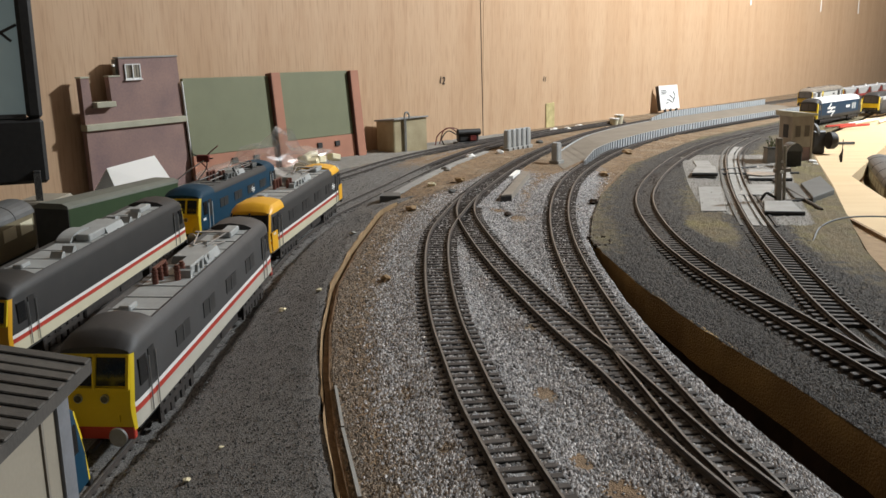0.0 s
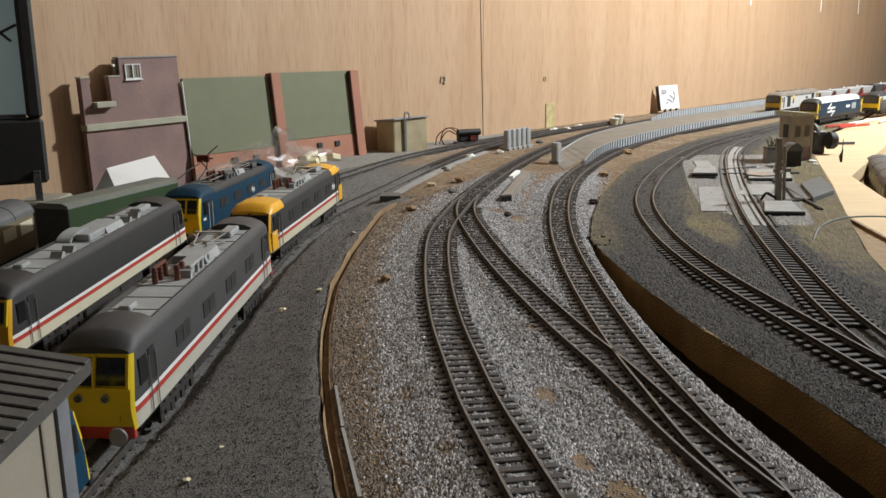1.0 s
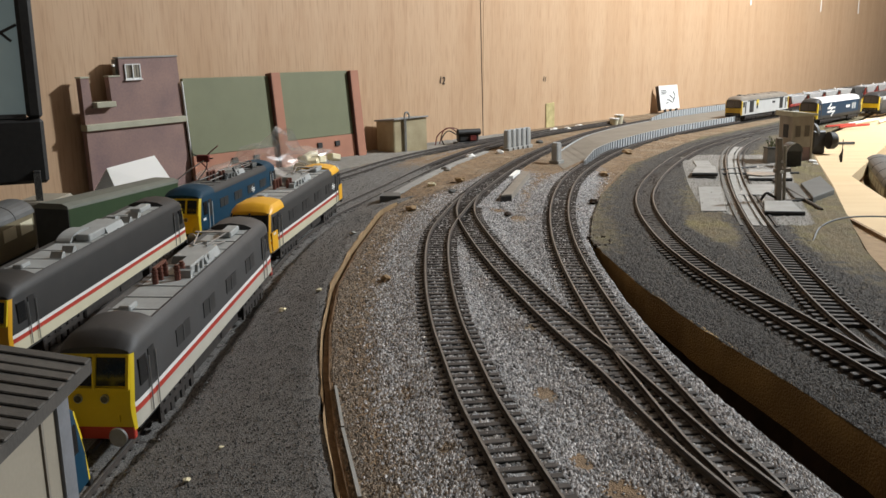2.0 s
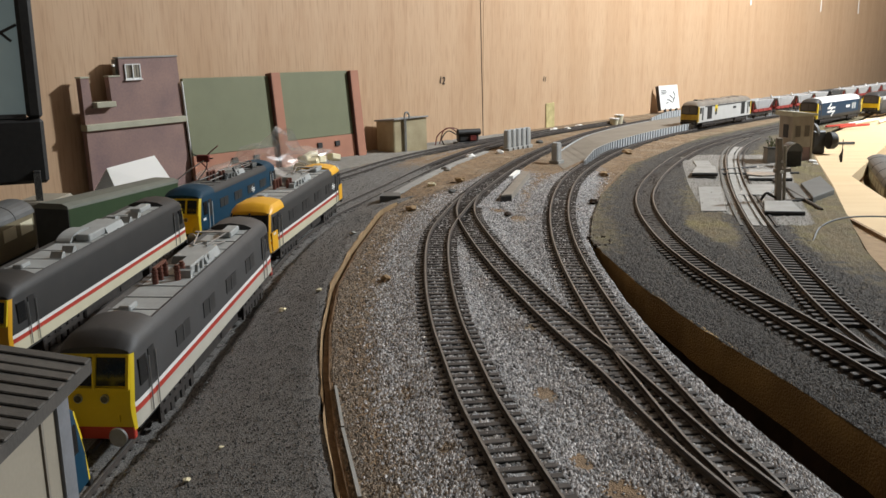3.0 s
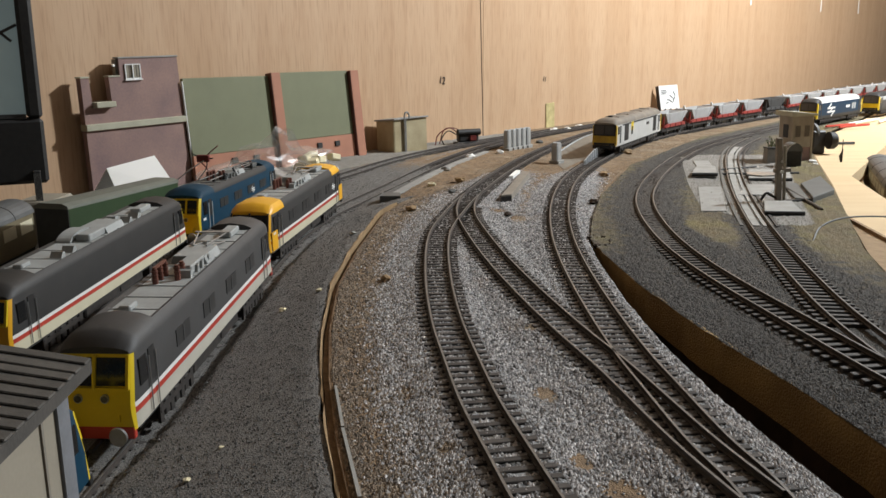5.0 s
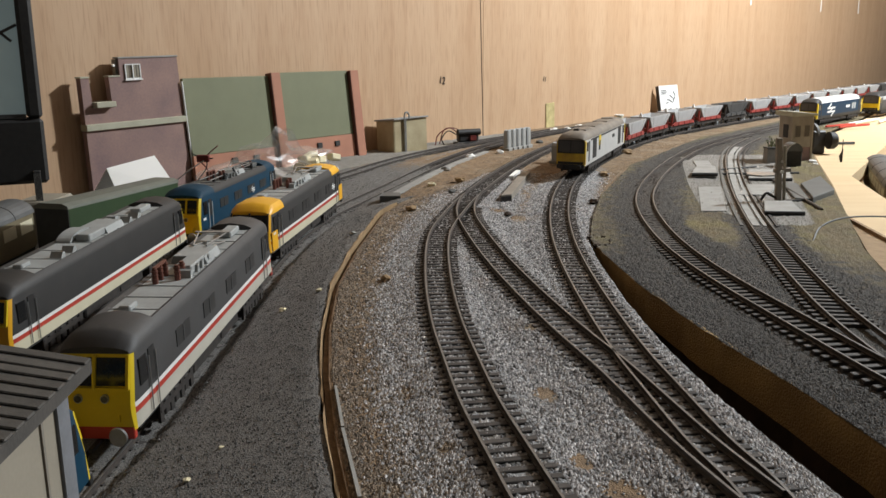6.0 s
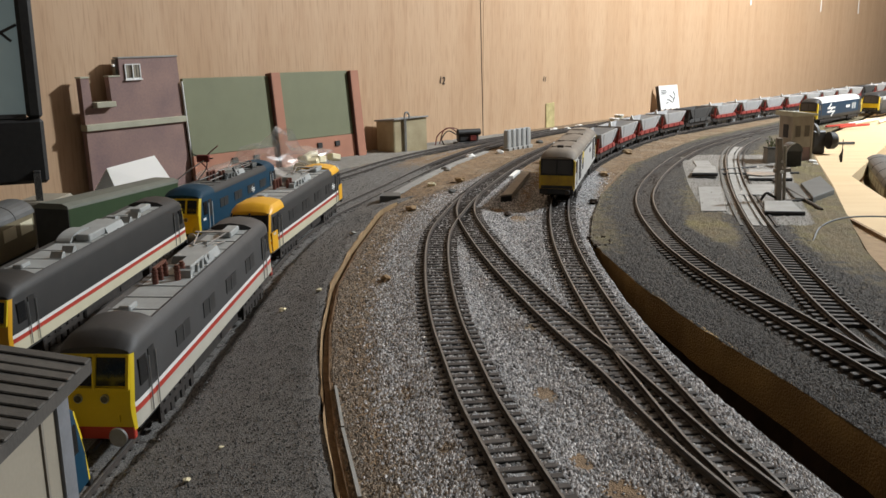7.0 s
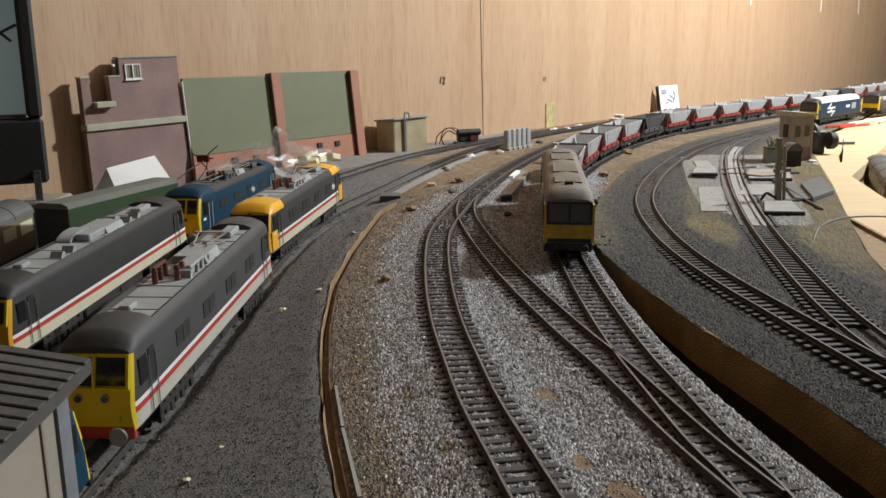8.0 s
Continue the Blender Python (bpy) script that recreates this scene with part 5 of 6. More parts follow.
def plastic_bag():
    bm = bmesh.new()
    bmesh.ops.create_icosphere(bm, subdivisions=4, radius=1.0)
    for v in bm.verts:
        p = v.co.copy()
        w = noise.fractal(p * 1.7 + Vector((3, 1, 0)), 0.9, 2.1, 4) * 0.35
        r = 1 + w + 0.12 * abs(math.sin(7 * p.x + 4 * p.z))
        v.co = Vector((p.x * 0.088 * r, p.y * 0.034 * r, max(-0.006, p.z * 0.021 * r)))
        peak = max(0.0, 1 - ((v.co.x - 0.012) / 0.016) ** 2) + 0.45 * max(0.0, 1 - ((v.co.x + 0.018) / 0.022) ** 2)
        if v.co.z > 0:
            v.co.z += 0.034 * peak * (v.co.z / 0.025) * (0.8 + w)
    for v in bm.verts:
        k = noise.noise(v.co * 95.0) * 0.0035
        v.co += Vector((k, noise.noise(v.co * 80.0 + Vector((5, 5, 5))) * 0.003, k * 0.8))
    bag = thing("plastic_bag", pose(-0.203, 1.005, 0.004, 0, -3, 50), "crumpled clear plastic bag holding cream foam pieces", "plastic bag")
    part("film", bm, M_FILM, bag, "clear wrinkled film")
    rng = random.Random(8)
    for k in range(16):
        s = rng.uniform(0.006, 0.011)
        b = box(-s, s, -s * 0.7, s * 0.7, -s * 0.5, s * 0.5, s * 0.15)
        ob = part("foam_piece", b, M_FOAM, bag)
        x = rng.uniform(-0.080, -0.05) if k < 6 else rng.uniform(0.03, 0.080)
        ob.matrix_basis = pose(x, rng.uniform(-0.024, 0.006), rng.uniform(-0.003, 0.010), rng.uniform(-20, 20), rng.uniform(-20, 20), rng.uniform(0, 90))
    return bag


plastic_bag()
wires = thing("wire_bundle", pose(-0.268, 0.945, 0.012), "tangle of dark red and black wires on the siding", "wires")
for k, (c, mm) in enumerate(zip(([(0, 0, 0.012), (0.006, 0, 0.02), (0.018, 0.0, 0.030)], [(-0.012, 0, 0.022), (0, 0, 0.016), (0.012, 0, 0.016)], [(-0.006, 0, -0.008), (0.004, 0, 0.006), (0.004, 0, 0.018)], [(0.012, 0, -0.012), (0.004, 0.002, 0.004), (-0.004, 0, 0.014)], [(-0.03, -0.02, -0.01), (-0.01, -0.01, 0.006), (0.006, 0, 0.016)]), (M_REDWIRE, M_WIRE, M_WIRE, M_REDWIRE, M_STEEL))):
    part("wire", wire(c, 0.0007), mm, wires)
part("connector", box(-0.006, 0.008, -0.003, 0.003, 0.012, 0.020, 0.0008), M_REDWIRE, wires)


def store_box():
    h = thing("lineside_hut", pose(-0.052, 1.275, -0.004, 0, LEAN * 0.5, 44) @ Matrix.Diagonal((1, 1, 1.1, 1)), "cream lineside hut with grey roof slab and bent pipe", "hut")
    part("body", along_x([(-0.006, -0.002), (0.034, -0.002), (0.034, 0.0416), (-0.006, 0.0447)], -0.030, 0.034), M_HUTYEL, h)
    part("end_wall", along_x([(-0.0055, -0.002), (0.0335, -0.002), (0.0335, 0.0414), (-0.0055, 0.0444)], -0.0312, -0.0302), M_HUTYEL, h, "weathered grey end")
    part("roof", box(-0.033, 0.036, -0.009, 0.037, -0.001, 0.001, 0.0004), M_CONC, h, "thin grey roof slab").matrix_basis = pose(0, 0, 0.0456, -4.5, 0, 0)
    part("pipe", wire([(-0.012, -0.0085, 0.0), (-0.012, -0.0085, 0.030), (-0.012, -0.0085, 0.050), (-0.008, -0.0085, 0.0545), (-0.003, -0.0085, 0.051), (-0.003, -0.0085, 0.045)], 0.0013), M_CONC, h, "grey bent pipe")
    part("pipe", wire([(-0.0095, -0.0085, 0.0), (-0.0095, -0.0085, 0.04), (-0.0095, -0.0085, 0.046)], 0.0009), M_CONC, h)


store_box()
motor = thing("point_motor", pose(0.040, 1.380, -0.004, 0, 0, 25) @ Matrix.Scale(1.05, 4), "black point motor with trailing red-brown leads", "motor")
part("coil", box(-0.016, 0.018, -0.006, 0.006, 0.004, 0.020, 0.002), M_BLACK, motor)
part("coil", rod((-0.018, -0.004, 0.0185), (0.02, -0.004, 0.0185), 0.005, sides=14), M_BLACK, motor)
part("base", box(-0.02, 0.021, -0.008, 0.008, 0.0, 0.004, 0.0006), M_CHAR, motor)
part("magnet", box(0.002, 0.012, -0.0085, -0.0055, 0.006, 0.0135), M_REDWIRE, motor)
part("lead", wire([(-0.016, 0, 0.018), (-0.03, 0.0, 0.026), (-0.048, 0.002, 0.016), (-0.054, 0.0, 0.0)], 0.0009), M_REDWIRE, motor)
part("lead", wire([(-0.016, 0, 0.014), (-0.03, 0.004, 0.021), (-0.042, 0.002, 0.010), (-0.04, -0.004, 0.0)], 0.0009), M_WIRE, motor)
part("lead", wire([(-0.01, 0, 0.019), (-0.02, 0.004, 0.025), (-0.036, 0.006, 0.023), (-0.044, 0.006, 0.002)], 0.0008), M_REDWIRE, motor)


# ---------- platform ----------
PLAT_R = course([(0.158, 1.03), (0.170, 1.07), (0.194, 1.135), (0.236, 1.245), (0.282, 1.325), (0.353, 1.445), (0.434, 1.558), (0.56, 1.710), (0.70, 1.868), (0.90, 2.10)], 0.01)
PLAT_L = course([(0.152, 1.19), (0.175, 1.27), (0.205, 1.345), (0.278, 1.50), (0.36, 1.635), (0.465, 1.785), (0.60, 1.945), (0.73, 2.095), (0.84, 2.225)], 0.01)


def platform():
    p = thing("platform", Matrix.Identity(4), "brown tarmac island platform with ramped end and grey edge fencing", "platform", kind="structure")
    n = 90
    r, l = PLAT_R[np.linspace(0, len(PLAT_R) - 1, n).astype(int)], PLAT_L[np.linspace(0, len(PLAT_L) - 1, n).astype(int)]
    bm = bmesh.new()
    rows = []
    for i in range(n):
        z = -0.0056 + 0.0098 * float(smooth01((r[i, 1] - 1.08) / 0.22))
        rows.append([bm.verts.new((*r[i], z)), bm.verts.new((*l[i], z)), bm.verts.new((*l[i], -0.006)), bm.verts.new((*r[i], -0.006))])
    for a, b in zip(rows, rows[1:]):
        for k in range(4):
            bm.faces.new((a[k], a[(k + 1) % 4], b[(k + 1) % 4], b[k]))
    bm.faces.new(rows[0])
    bm.faces.new(rows[-1][::-1])
    part("deck", bm, M_PLAT, p, "brown-grey tarmac deck")

    near = PLAT_L[(PLAT_L[:, 1] > 1.23) & (PLAT_L[:, 1] < 1.72)]
    tt = np.gradient(near, axis=0)
    tt /= np.hypot(*tt.T)[:, None]
    bm = bmesh.new()
    rows = []
    for (x, y), q in zip(near, tt):
        z = -0.0054 + 0.0098 * float(smooth01((y - 0.13 - 1.08) / 0.22))
        rows.append([bm.verts.new((x + q[1] * o, y - q[0] * o, z + h)) for o, h in ((-0.0003, -0.004), (-0.0003, 0.0003), (0.0010, 0.0003), (0.0010, -0.004))])
    for a, b in zip(rows, rows[1:]):
        for k in range(4):
            bm.faces.new((a[k], a[(k + 1) % 4], b[(k + 1) % 4], b[k]))
    part("edge_line", bm, M_FENCE, p, "pale coping line along the platform edge")

    def fence(line, y0, name, inset, base, hgt):
        line = line[line[:, 1] > y0]
        t = np.gradient(line, axis=0)
        t /= np.hypot(*t.T)[:, None]
        line = line + np.c_[t[:, 1], -t[:, 0]] * inset
        bm = bmesh.new()
        rows = []
        for (x, y), q in zip(line, t):
            nx, ny = q[1] * 0.0007, -q[0] * 0.0007
            g = float(smooth01((y - y0 + 0.02) / 0.10))
            zt = base(y) + hgt * (0.4 + 0.6 * g)
            rows.append([bm.verts.new(c) for c in ((x - nx, y - ny, -0.006), (x - nx, y - ny, zt), (x + nx, y + ny, zt), (x + nx, y + ny, -0.006))])
        for a, b in zip(rows, rows[1:]):
            for k in range(4):
                bm.faces.new((a[k], a[(k + 1) % 4], b[(k + 1) % 4], b[k]))
        bm.faces.new(rows[0])
        bm.faces.new(rows[-1][::-1])
        f = part("edge_fence", bm, M_FENCE, p, "blue-grey ribbed edge fencing")
        s = np.concatenate([[0], np.cumsum(np.hypot(*np.diff(line, axis=0).T))])
        for d in np.arange(0.004, s[-1], 0.0125):
            x, y = np.interp(d, s, line[:, 0]), np.interp(d, s, line[:, 1])
            k = int(min(d / s[-1] * (len(line) - 1), len(line) - 1))
            g = float(smooth01((y - y0 + 0.02) / 0.10))
            zt = base(y) + hgt * (0.4 + 0.6 * g)
            ob = new("fence_post", POST)
            ob.parent = f
            ob.matrix_basis = Matrix.Translation((x + t[k][1] * 0.0012, y - t[k][0] * 0.0012, -0.004)) @ Matrix.Rotation(math.atan2(t[k][1], t[k][0]), 4, "Z") @ Matrix.Diagonal((1, 1, (zt + 0.0045) / 0.02, 1))
    fence(PLAT_R, 1.10, "right", 0.002, lambda y: -0.005, 0.0145)
    fence(PLAT_L, 1.72, "left", -0.002, lambda y: 0.002, 0.015)


POST = bpy.data.meshes.new("fence_post")
_b = box(-0.0016, 0.0016, -0.0009, 0.0009, 0.0, 0.02)
_b.to_mesh(POST)
_b.free()
POST.materials.append(M_FENCE)
platform()


def headstone(name, m, label, w=0.013, h=0.028, t=0.007):
    """A round-shouldered cast post on a small foot."""
    s = thing(name, m, label, "buffer stop", "cast grey stop blocks")
    pts = [(-w / 2, 0), (w / 2, 0), (w / 2, h * 0.84), (w * 0.36, h * 0.97), (0, h), (-w * 0.36, h * 0.97), (-w / 2, h * 0.84)]
    bm = prism(pts, -t / 2, t / 2)
    part("block", bm, M_FENCE, s)
    part("face", prism([(x * 0.75, 0.002 + z * 0.88) for x, z in pts], -t / 2 - 0.0006, -t / 2), M_CONC, s, "recessed face")
    part("foot", box(-w * 0.62, w * 0.62, -t * 0.9, t * 0.9, -0.004, 0.0025, 0.0004), M_CONC, s)
    return s


for k in range(5):
    headstone("stop_block", pose(0.100 + k * 0.0085, 1.300 + k * 0.011, -0.004, 0, LEAN, 62), "row of pale grey cast stop blocks by the wall line", 0.014, 0.030, 0.007)
headstone("stop_block", pose(0.1545, 1.145, -0.004, 0, LEAN, 55), "single pale grey stop block at the platform end", 0.013, 0.027, 0.008)


def show_card():
    s = thing("display_card", pose(0.548, 2.045, -0.005, 0, LEAN, 22) @ pose(0, 0, 0, -12, 0, 0) @ Matrix.Diagonal((1.05, 1, 1.09, 1)), "white printed card propped against the wall", "card")
    part("card", box(-0.027, 0.024, 0.0, 0.0015, 0.010, 0.062), M_CARD, s)
    part("backing", box(-0.0275, -0.0268, 0.0, 0.012, 0.008, 0.062), M_BLACK, s)
    for x0, x1, z0, z1 in ((-0.022, -0.008, 0.050, 0.052), (-0.022, -0.006, 0.0465, 0.0485), (-0.022, -0.010, 0.043, 0.045)):
        part("print_bar", box(x0, x1, -0.0005, 0.0, z0, z1), M_DKGREY, s)
    for x, z, a, l in ((0.004, 0.037, 40, 0.010), (0.012, 0.033, -50, 0.008), (-0.004, 0.030, 10, 0.010), (0.013, 0.043, 65, 0.010), (0.003, 0.026, 30, 0.009), (0.009, 0.029, 80, 0.007), (-0.008, 0.024, -20, 0.007)):
        part("print_shape", box(-l / 2, l / 2, -0.0005, 0.0, -0.0012, 0.0012), M_DKGREY, s).matrix_basis = pose(x, 0, z, 0, a, 0)
    for x in (-0.015, 0.0, 0.016):
        part("foot", box(x - 0.0015, x + 0.0015, 0.0, 0.006, 0.0, 0.012), M_BLACK, s)


show_card()
for x, y, h in ((0.349, 1.733, 0.013), (0.364, 1.762, 0.018)):
    c = thing("plastic_cup", pose(x, y, -0.005), "small cream plastic cup on the ballast", "cup", "small cups")
    bm = rod((0, 0, 0), (0, 0, h), 0.0075, 0.0095, 20)
    part("cup", bm, M_CREAM, c)
    part("rim", rod((0, 0, h - 0.001), (0, 0, h + 0.001), 0.0102, sides=20), M_WHITE, c)


# ---------- depot ----------
def depot_hut():
    h = thing("depot_hut", pose(0.478, 1.150, -0.005, 0, LEAN * 0.6, 12) @ Matrix.Diagonal((0.74, 0.80, 1.09, 1)), "weathered grey timber depot hut on a brick base", "hut")
    part("base", box(-0.020, 0.020, -0.018, 0.018, 0.0, 0.018, 0.0005), M_BRICK, h, "brick base")
    wl = part("timber_wall", box(-0.0205, 0.0205, -0.0185, 0.0185, 0.0182, 0.056, 0.0004), M_DEPOTHUT, h)
    part("corner_post", box(0.0180, 0.0215, -0.0195, -0.016, 0.0, 0.057), M_DEPOTHUT, h)
    part("corner_post", box(-0.0215, -0.0180, -0.0195, -0.016, 0.0, 0.057), M_DEPOTHUT, h)
    for x in (-0.009, 0.009):
        w = part("window", box(x - 0.006, x + 0.006, -0.0192, -0.0180, 0.030, 0.046), M_DEPOTHUT, h)
        part("pane", box(x - 0.0048, x + 0.0048, -0.0196, -0.0190, 0.0312, 0.0448), M_PANE, w)
    part("window", box(-0.0211, -0.0203, -0.008, 0.006, 0.030, 0.046), M_BLACK, h)
    bm = prism([(-0.026, 0.0565), (0.027, 0.0565), (0.027, 0.0585), (-0.026, 0.0625)], -0.024, 0.024)
    part("roof", bm, M_BAND, h, "pale grey sloping roof")


depot_hut()


def lifting_post():
    p = thing("lifting_post", pose(0.334, 0.829, -0.005, 0, -3.5, 0), "weathered timber lifting post with chain and side strut", "post")
    part("post", box(-0.0042, 0.0010, -0.003, 0.003, 0.0, 0.064, 0.0005), M_HUT, p)
    part("strut", box(0.0030, 0.0056, -0.0015, 0.0015, 0.0, 0.056, 0.0004), M_HUTWALL, p)
    part("cross_tie", box(-0.006, 0.010, -0.0025, 0.0025, 0.030, 0.0335), M_HUT, p)
    part("bolt", rod((0.0, -0.006, 0.031), (0.0, -0.004, 0.031), 0.0018, sides=12), M_WHITE, p)
    part("bolt", rod((0.0, -0.006, 0.041), (0.0, -0.004, 0.041), 0.0012, sides=12), M_STEEL, p)
    part("foot_plate", box(-0.032, 0.020, -0.005, 0.003, -0.001, 0.0022, 0.0005), M_CHAR, p)
    part("bracket", wire([(-0.020, -0.001, 0.002), (-0.014, -0.001, 0.010), (-0.009, -0.001, 0.008), (-0.003, -0.001, 0.004)], 0.0013), M_CHAR, p)


lifting_post()


def drum():
    d = thing("oil_tank", pose(0.4475, 1.085, -0.005) @ Matrix.Scale(0.85, 4), "black tank with domed grey lid beside the hut", "tank")
    part("shell", box(-0.013, 0.012, -0.010, 0.010, 0.0, 0.026, 0.001), M_BLACK, d)
    arc = [(0.0128 * math.cos(a), 0.024 + 0.0135 * math.sin(a)) for a in np.linspace(0, math.pi, 15)]
    part("lid", prism(arc, -0.0098, 0.0098), M_COACHROOF, d, "domed dusty grey lid")
    part("pipe", wire([(-0.012, -0.011, 0.002), (-0.0135, -0.011, 0.02), (-0.008, -0.011, 0.033), (0.0, -0.011, 0.0375)], 0.0012), M_STEEL, d)


drum()
crate = thing("crate", pose(0.434, 1.118, -0.005, 0, 0, 5) @ Matrix.Diagonal((0.72, 0.8, 1, 1)), "grey timber crate with a small green plant on it", "crate")
part("box", box(-0.011, 0.011, -0.008, 0.008, 0.0, 0.021, 0.0008), M_CONC, crate)
part("lid", box(-0.012, 0.012, -0.009, 0.009, 0.0212, 0.0226), M_DKGREY, crate)
bm = bmesh.new()
rng = random.Random(4)
for k in range(60):
    m = pose(rng.gauss(-0.001, 0.004), rng.gauss(0, 0.003), 0.0225 + abs(rng.gauss(0, 0.006)), rng.uniform(0, 180), rng.uniform(0, 180), rng.uniform(0, 180))
    box(-0.0014, 0.0014, -0.0007, 0.0007, -0.0001, 0.0001, 0.0, bm, m)
part("leaves", bm, mat("leaf_green", (0.07, 0.11, 0.03), (0.11, 0.14, 0.04), 300.0, 0.7, 0.1), crate)


def pit():
    t = thing("inspection_pit", Matrix.Identity(4), "concrete inspection pit walls between and beside the rails", "pit", kind="structure")
    for off, w, mm in ((-0.0145, 0.0026, M_DKGREY), (0.0145, 0.0024, M_CHAR), (-0.0026, 0.0062, M_CONC), (0.0044, 0.0030, M_CONC)):
        seg = E_LINE[(E_LINE[:, 1] > 0.70) & (E_LINE[:, 1] < 1.30)]
        a, b = shifted(seg, off - w / 2), shifted(seg, off + w / 2)
        bm = bmesh.new()
        rows = [[bm.verts.new(c) for c in ((*p, -0.012), (*p, -0.0019), (*q, -0.0019), (*q, -0.012))] for p, q in zip(a[::3], b[::3])]
        for r0, r1 in zip(rows, rows[1:]):
            for k in range(4):
                bm.faces.new((r0[k], r0[(k + 1) % 4], r1[(k + 1) % 4], r1[k]))
        bm.faces.new(rows[0])
        bm.faces.new(rows[-1][::-1])
        part("pit_wall", bm, mm, t)


pit()


def ground_slab(outline, h, label, material=None, rim=False, shift=0.0):
    cx = sum(p[0] for p in outline) / len(outline)
    cy = sum(p[1] for p in outline) / len(outline)
    s = thing("concrete_slab", Matrix.Translation((cx, cy, -0.0046 + shift)), label, "slab", "depot slabs")
    loc = [(x - cx, y - cy) for x, y in outline]
    bm = slab(loc, -0.002, h)
    bmesh.ops.bevel(bm, geom=bm.edges[:], offset=0.0004, segments=1, affect="EDGES")
    part("slab", bm, material or M_CONC, s)
    if rim:
        a, b = min(loc, key=lambda p: p[1] * 2 + p[0]), min((p for p in loc), key=lambda p: p[1] * 2 - p[0])
        part("edge_pipe", rod((a[0], a[1] - 0.002, h * 0.8), (b[0], b[1] - 0.002, h * 0.8), 0.0020, sides=10), M_CHAR, s, "dark pipe along the slab's edge")
    return s


ground_slab([(0.278, 0.914), (0.303, 0.914), (0.263, 0.772), (0.239, 0.772)], 0.0022, "pale square concrete slab beside the pit road")
ground_slab([(0.316, 1.050), (0.338, 1.046), (0.320, 0.982), (0.291, 0.984)], 0.0075, "raised pale concrete plinth with a dark edge", None, True)
ground_slab([(0.335, 1.13), (0.356, 1.13), (0.344, 1.07), (0.323, 1.07)], 0.0030, "thin pale concrete slab by the pit")
ground_slab([(0.375, 1.032), (0.424, 1.030), (0.396, 0.955), (0.348, 0.957)], 0.0045, "pale concrete pad with a rounded dark kerb", None, True)
ground_slab([(0.336, 0.925), (0.372, 0.922), (0.330, 0.855), (0.302, 0.857)], 0.0030, "worn concrete pad under the lifting post")
ground_slab([(0.312, 0.812), (0.338, 0.810), (0.325, 0.750), (0.291, 0.754)], 0.0045, "pale concrete pad with a dark rounded edge", None, True)
ground_slab([(0.374, 0.925), (0.390, 0.925), (0.366, 0.822), (0.349, 0.828)], 0.0040, "flat slate grey sheet lying on the concrete", M_DKGREY)
ground_slab([(0.386, 0.905), (0.430, 0.958), (0.403, 0.862), (0.361, 0.815)], 0.0050, "dark grey tilted sheet beside the post", M_DKGREY, False, 0.002)
for a, b, r, mm, lab in (((0.372, 0.945, -0.001), (0.352, 0.775, -0.0025), 0.0017, M_CHAR, "long dark rod lying across the yard"), ((0.335, 1.008, -0.002), (0.428, 1.012, -0.002), 0.0013, M_CHAR, "thin dark pipe on the concrete"), ((0.345, 1.045, -0.002), (0.398, 1.07, -0.002), 0.0011, M_CHAR, "thin dark pipe on the concrete")):
    ob = mesh_ob("pipe", rod(a, b, r), mm)
    tagged(ob, lab, "pipe", "loose pipes")
tagged(mesh_ob("cable", wire([(0.290, 0.648, -0.004), (0.307, 0.676, 0.001), (0.327, 0.690, 0.005), (0.350, 0.697, 0.006), (0.385, 0.703, 0.004), (0.44, 0.71, -0.002)], 0.0008), M_DKGREY), "stiff grey cable curling over the board edge", "cable")
tagged(mesh_ob("silver_scrap", slab([(0.36, 1.0), (0.395, 0.995), (0.388, 0.972), (0.368, 0.968), (0.355, 0.98)], -0.0005, 0.0016), M_STEEL), "crumpled silver foil scrap on the concrete pad", "scrap")


def wheel_pair():
    t = thing("spare_wheelset", pose(0.552, 1.235, 0.008, 0, 0, 20), "two dark spare discs on a short axle by the hut", "wheelset")
    part("disc", rod((-0.013, 0.010, 0.016), (-0.009, 0.010, 0.016), 0.0145, sides=28), M_COACHROOF, t, "grey worn disc")
    part("disc", rod((0.004, -0.008, 0.006), (0.011, -0.010, 0.006), 0.0125, sides=28), M_CHAR, t)
    part("disc", rod((0.011, -0.010, 0.006), (0.014, -0.011, 0.006), 0.0105, sides=28), M_COACHROOF, t)
    part("housing", box(-0.02, 0.004, -0.004, 0.012, -0.014, 0.020, 0.002), M_BLACK, t)
    part("axle", rod((0.012, -0.010, 0.002), (0.042, -0.016, 0.0005), 0.0011), M_CHAR, t)


wheel_pair()
stick = thing("signal_lever", pose(0.538, 1.140, -0.006), "thin black lever standing on the pale board", "lever")
part("rod", rod((0, 0, 0), (0.002, 0.004, 0.030), 0.0006), M_BLACK, stick)
part("plate", prism([(-0.0012, 0.0), (0.0012, 0.0), (0.001, 0.018), (-0.0035, 0.008)], -0.0008, 0.0008), M_BLACK, stick)
for k, (a, b, mm, lab) in enumerate((((0.60, 1.345, -0.003), (0.655, 1.35, -0.003), M_CHAR, "dark weathered plank at the board's edge"), ((0.72, 1.60, 0.001), (0.80, 1.655, 0.001), M_RED, "red painted rod beside the depot track"), ((0.74, 1.59, 0.001), (0.82, 1.64, 0.001), M_RED, "red painted rod beside the depot track"), ((0.80, 1.68, -0.001), (0.92, 1.80, -0.001), M_CARD, "pale strip of packing beside the depot track"), ((0.88, 1.72, -0.001), (1.06, 1.96, -0.001), M_CARD, "pale strip of packing beside the depot track"))):
    tagged(mesh_ob("loose_strip", rod(a, b, 0.0022, sides=8), mm), lab, "strip", "loose strips")

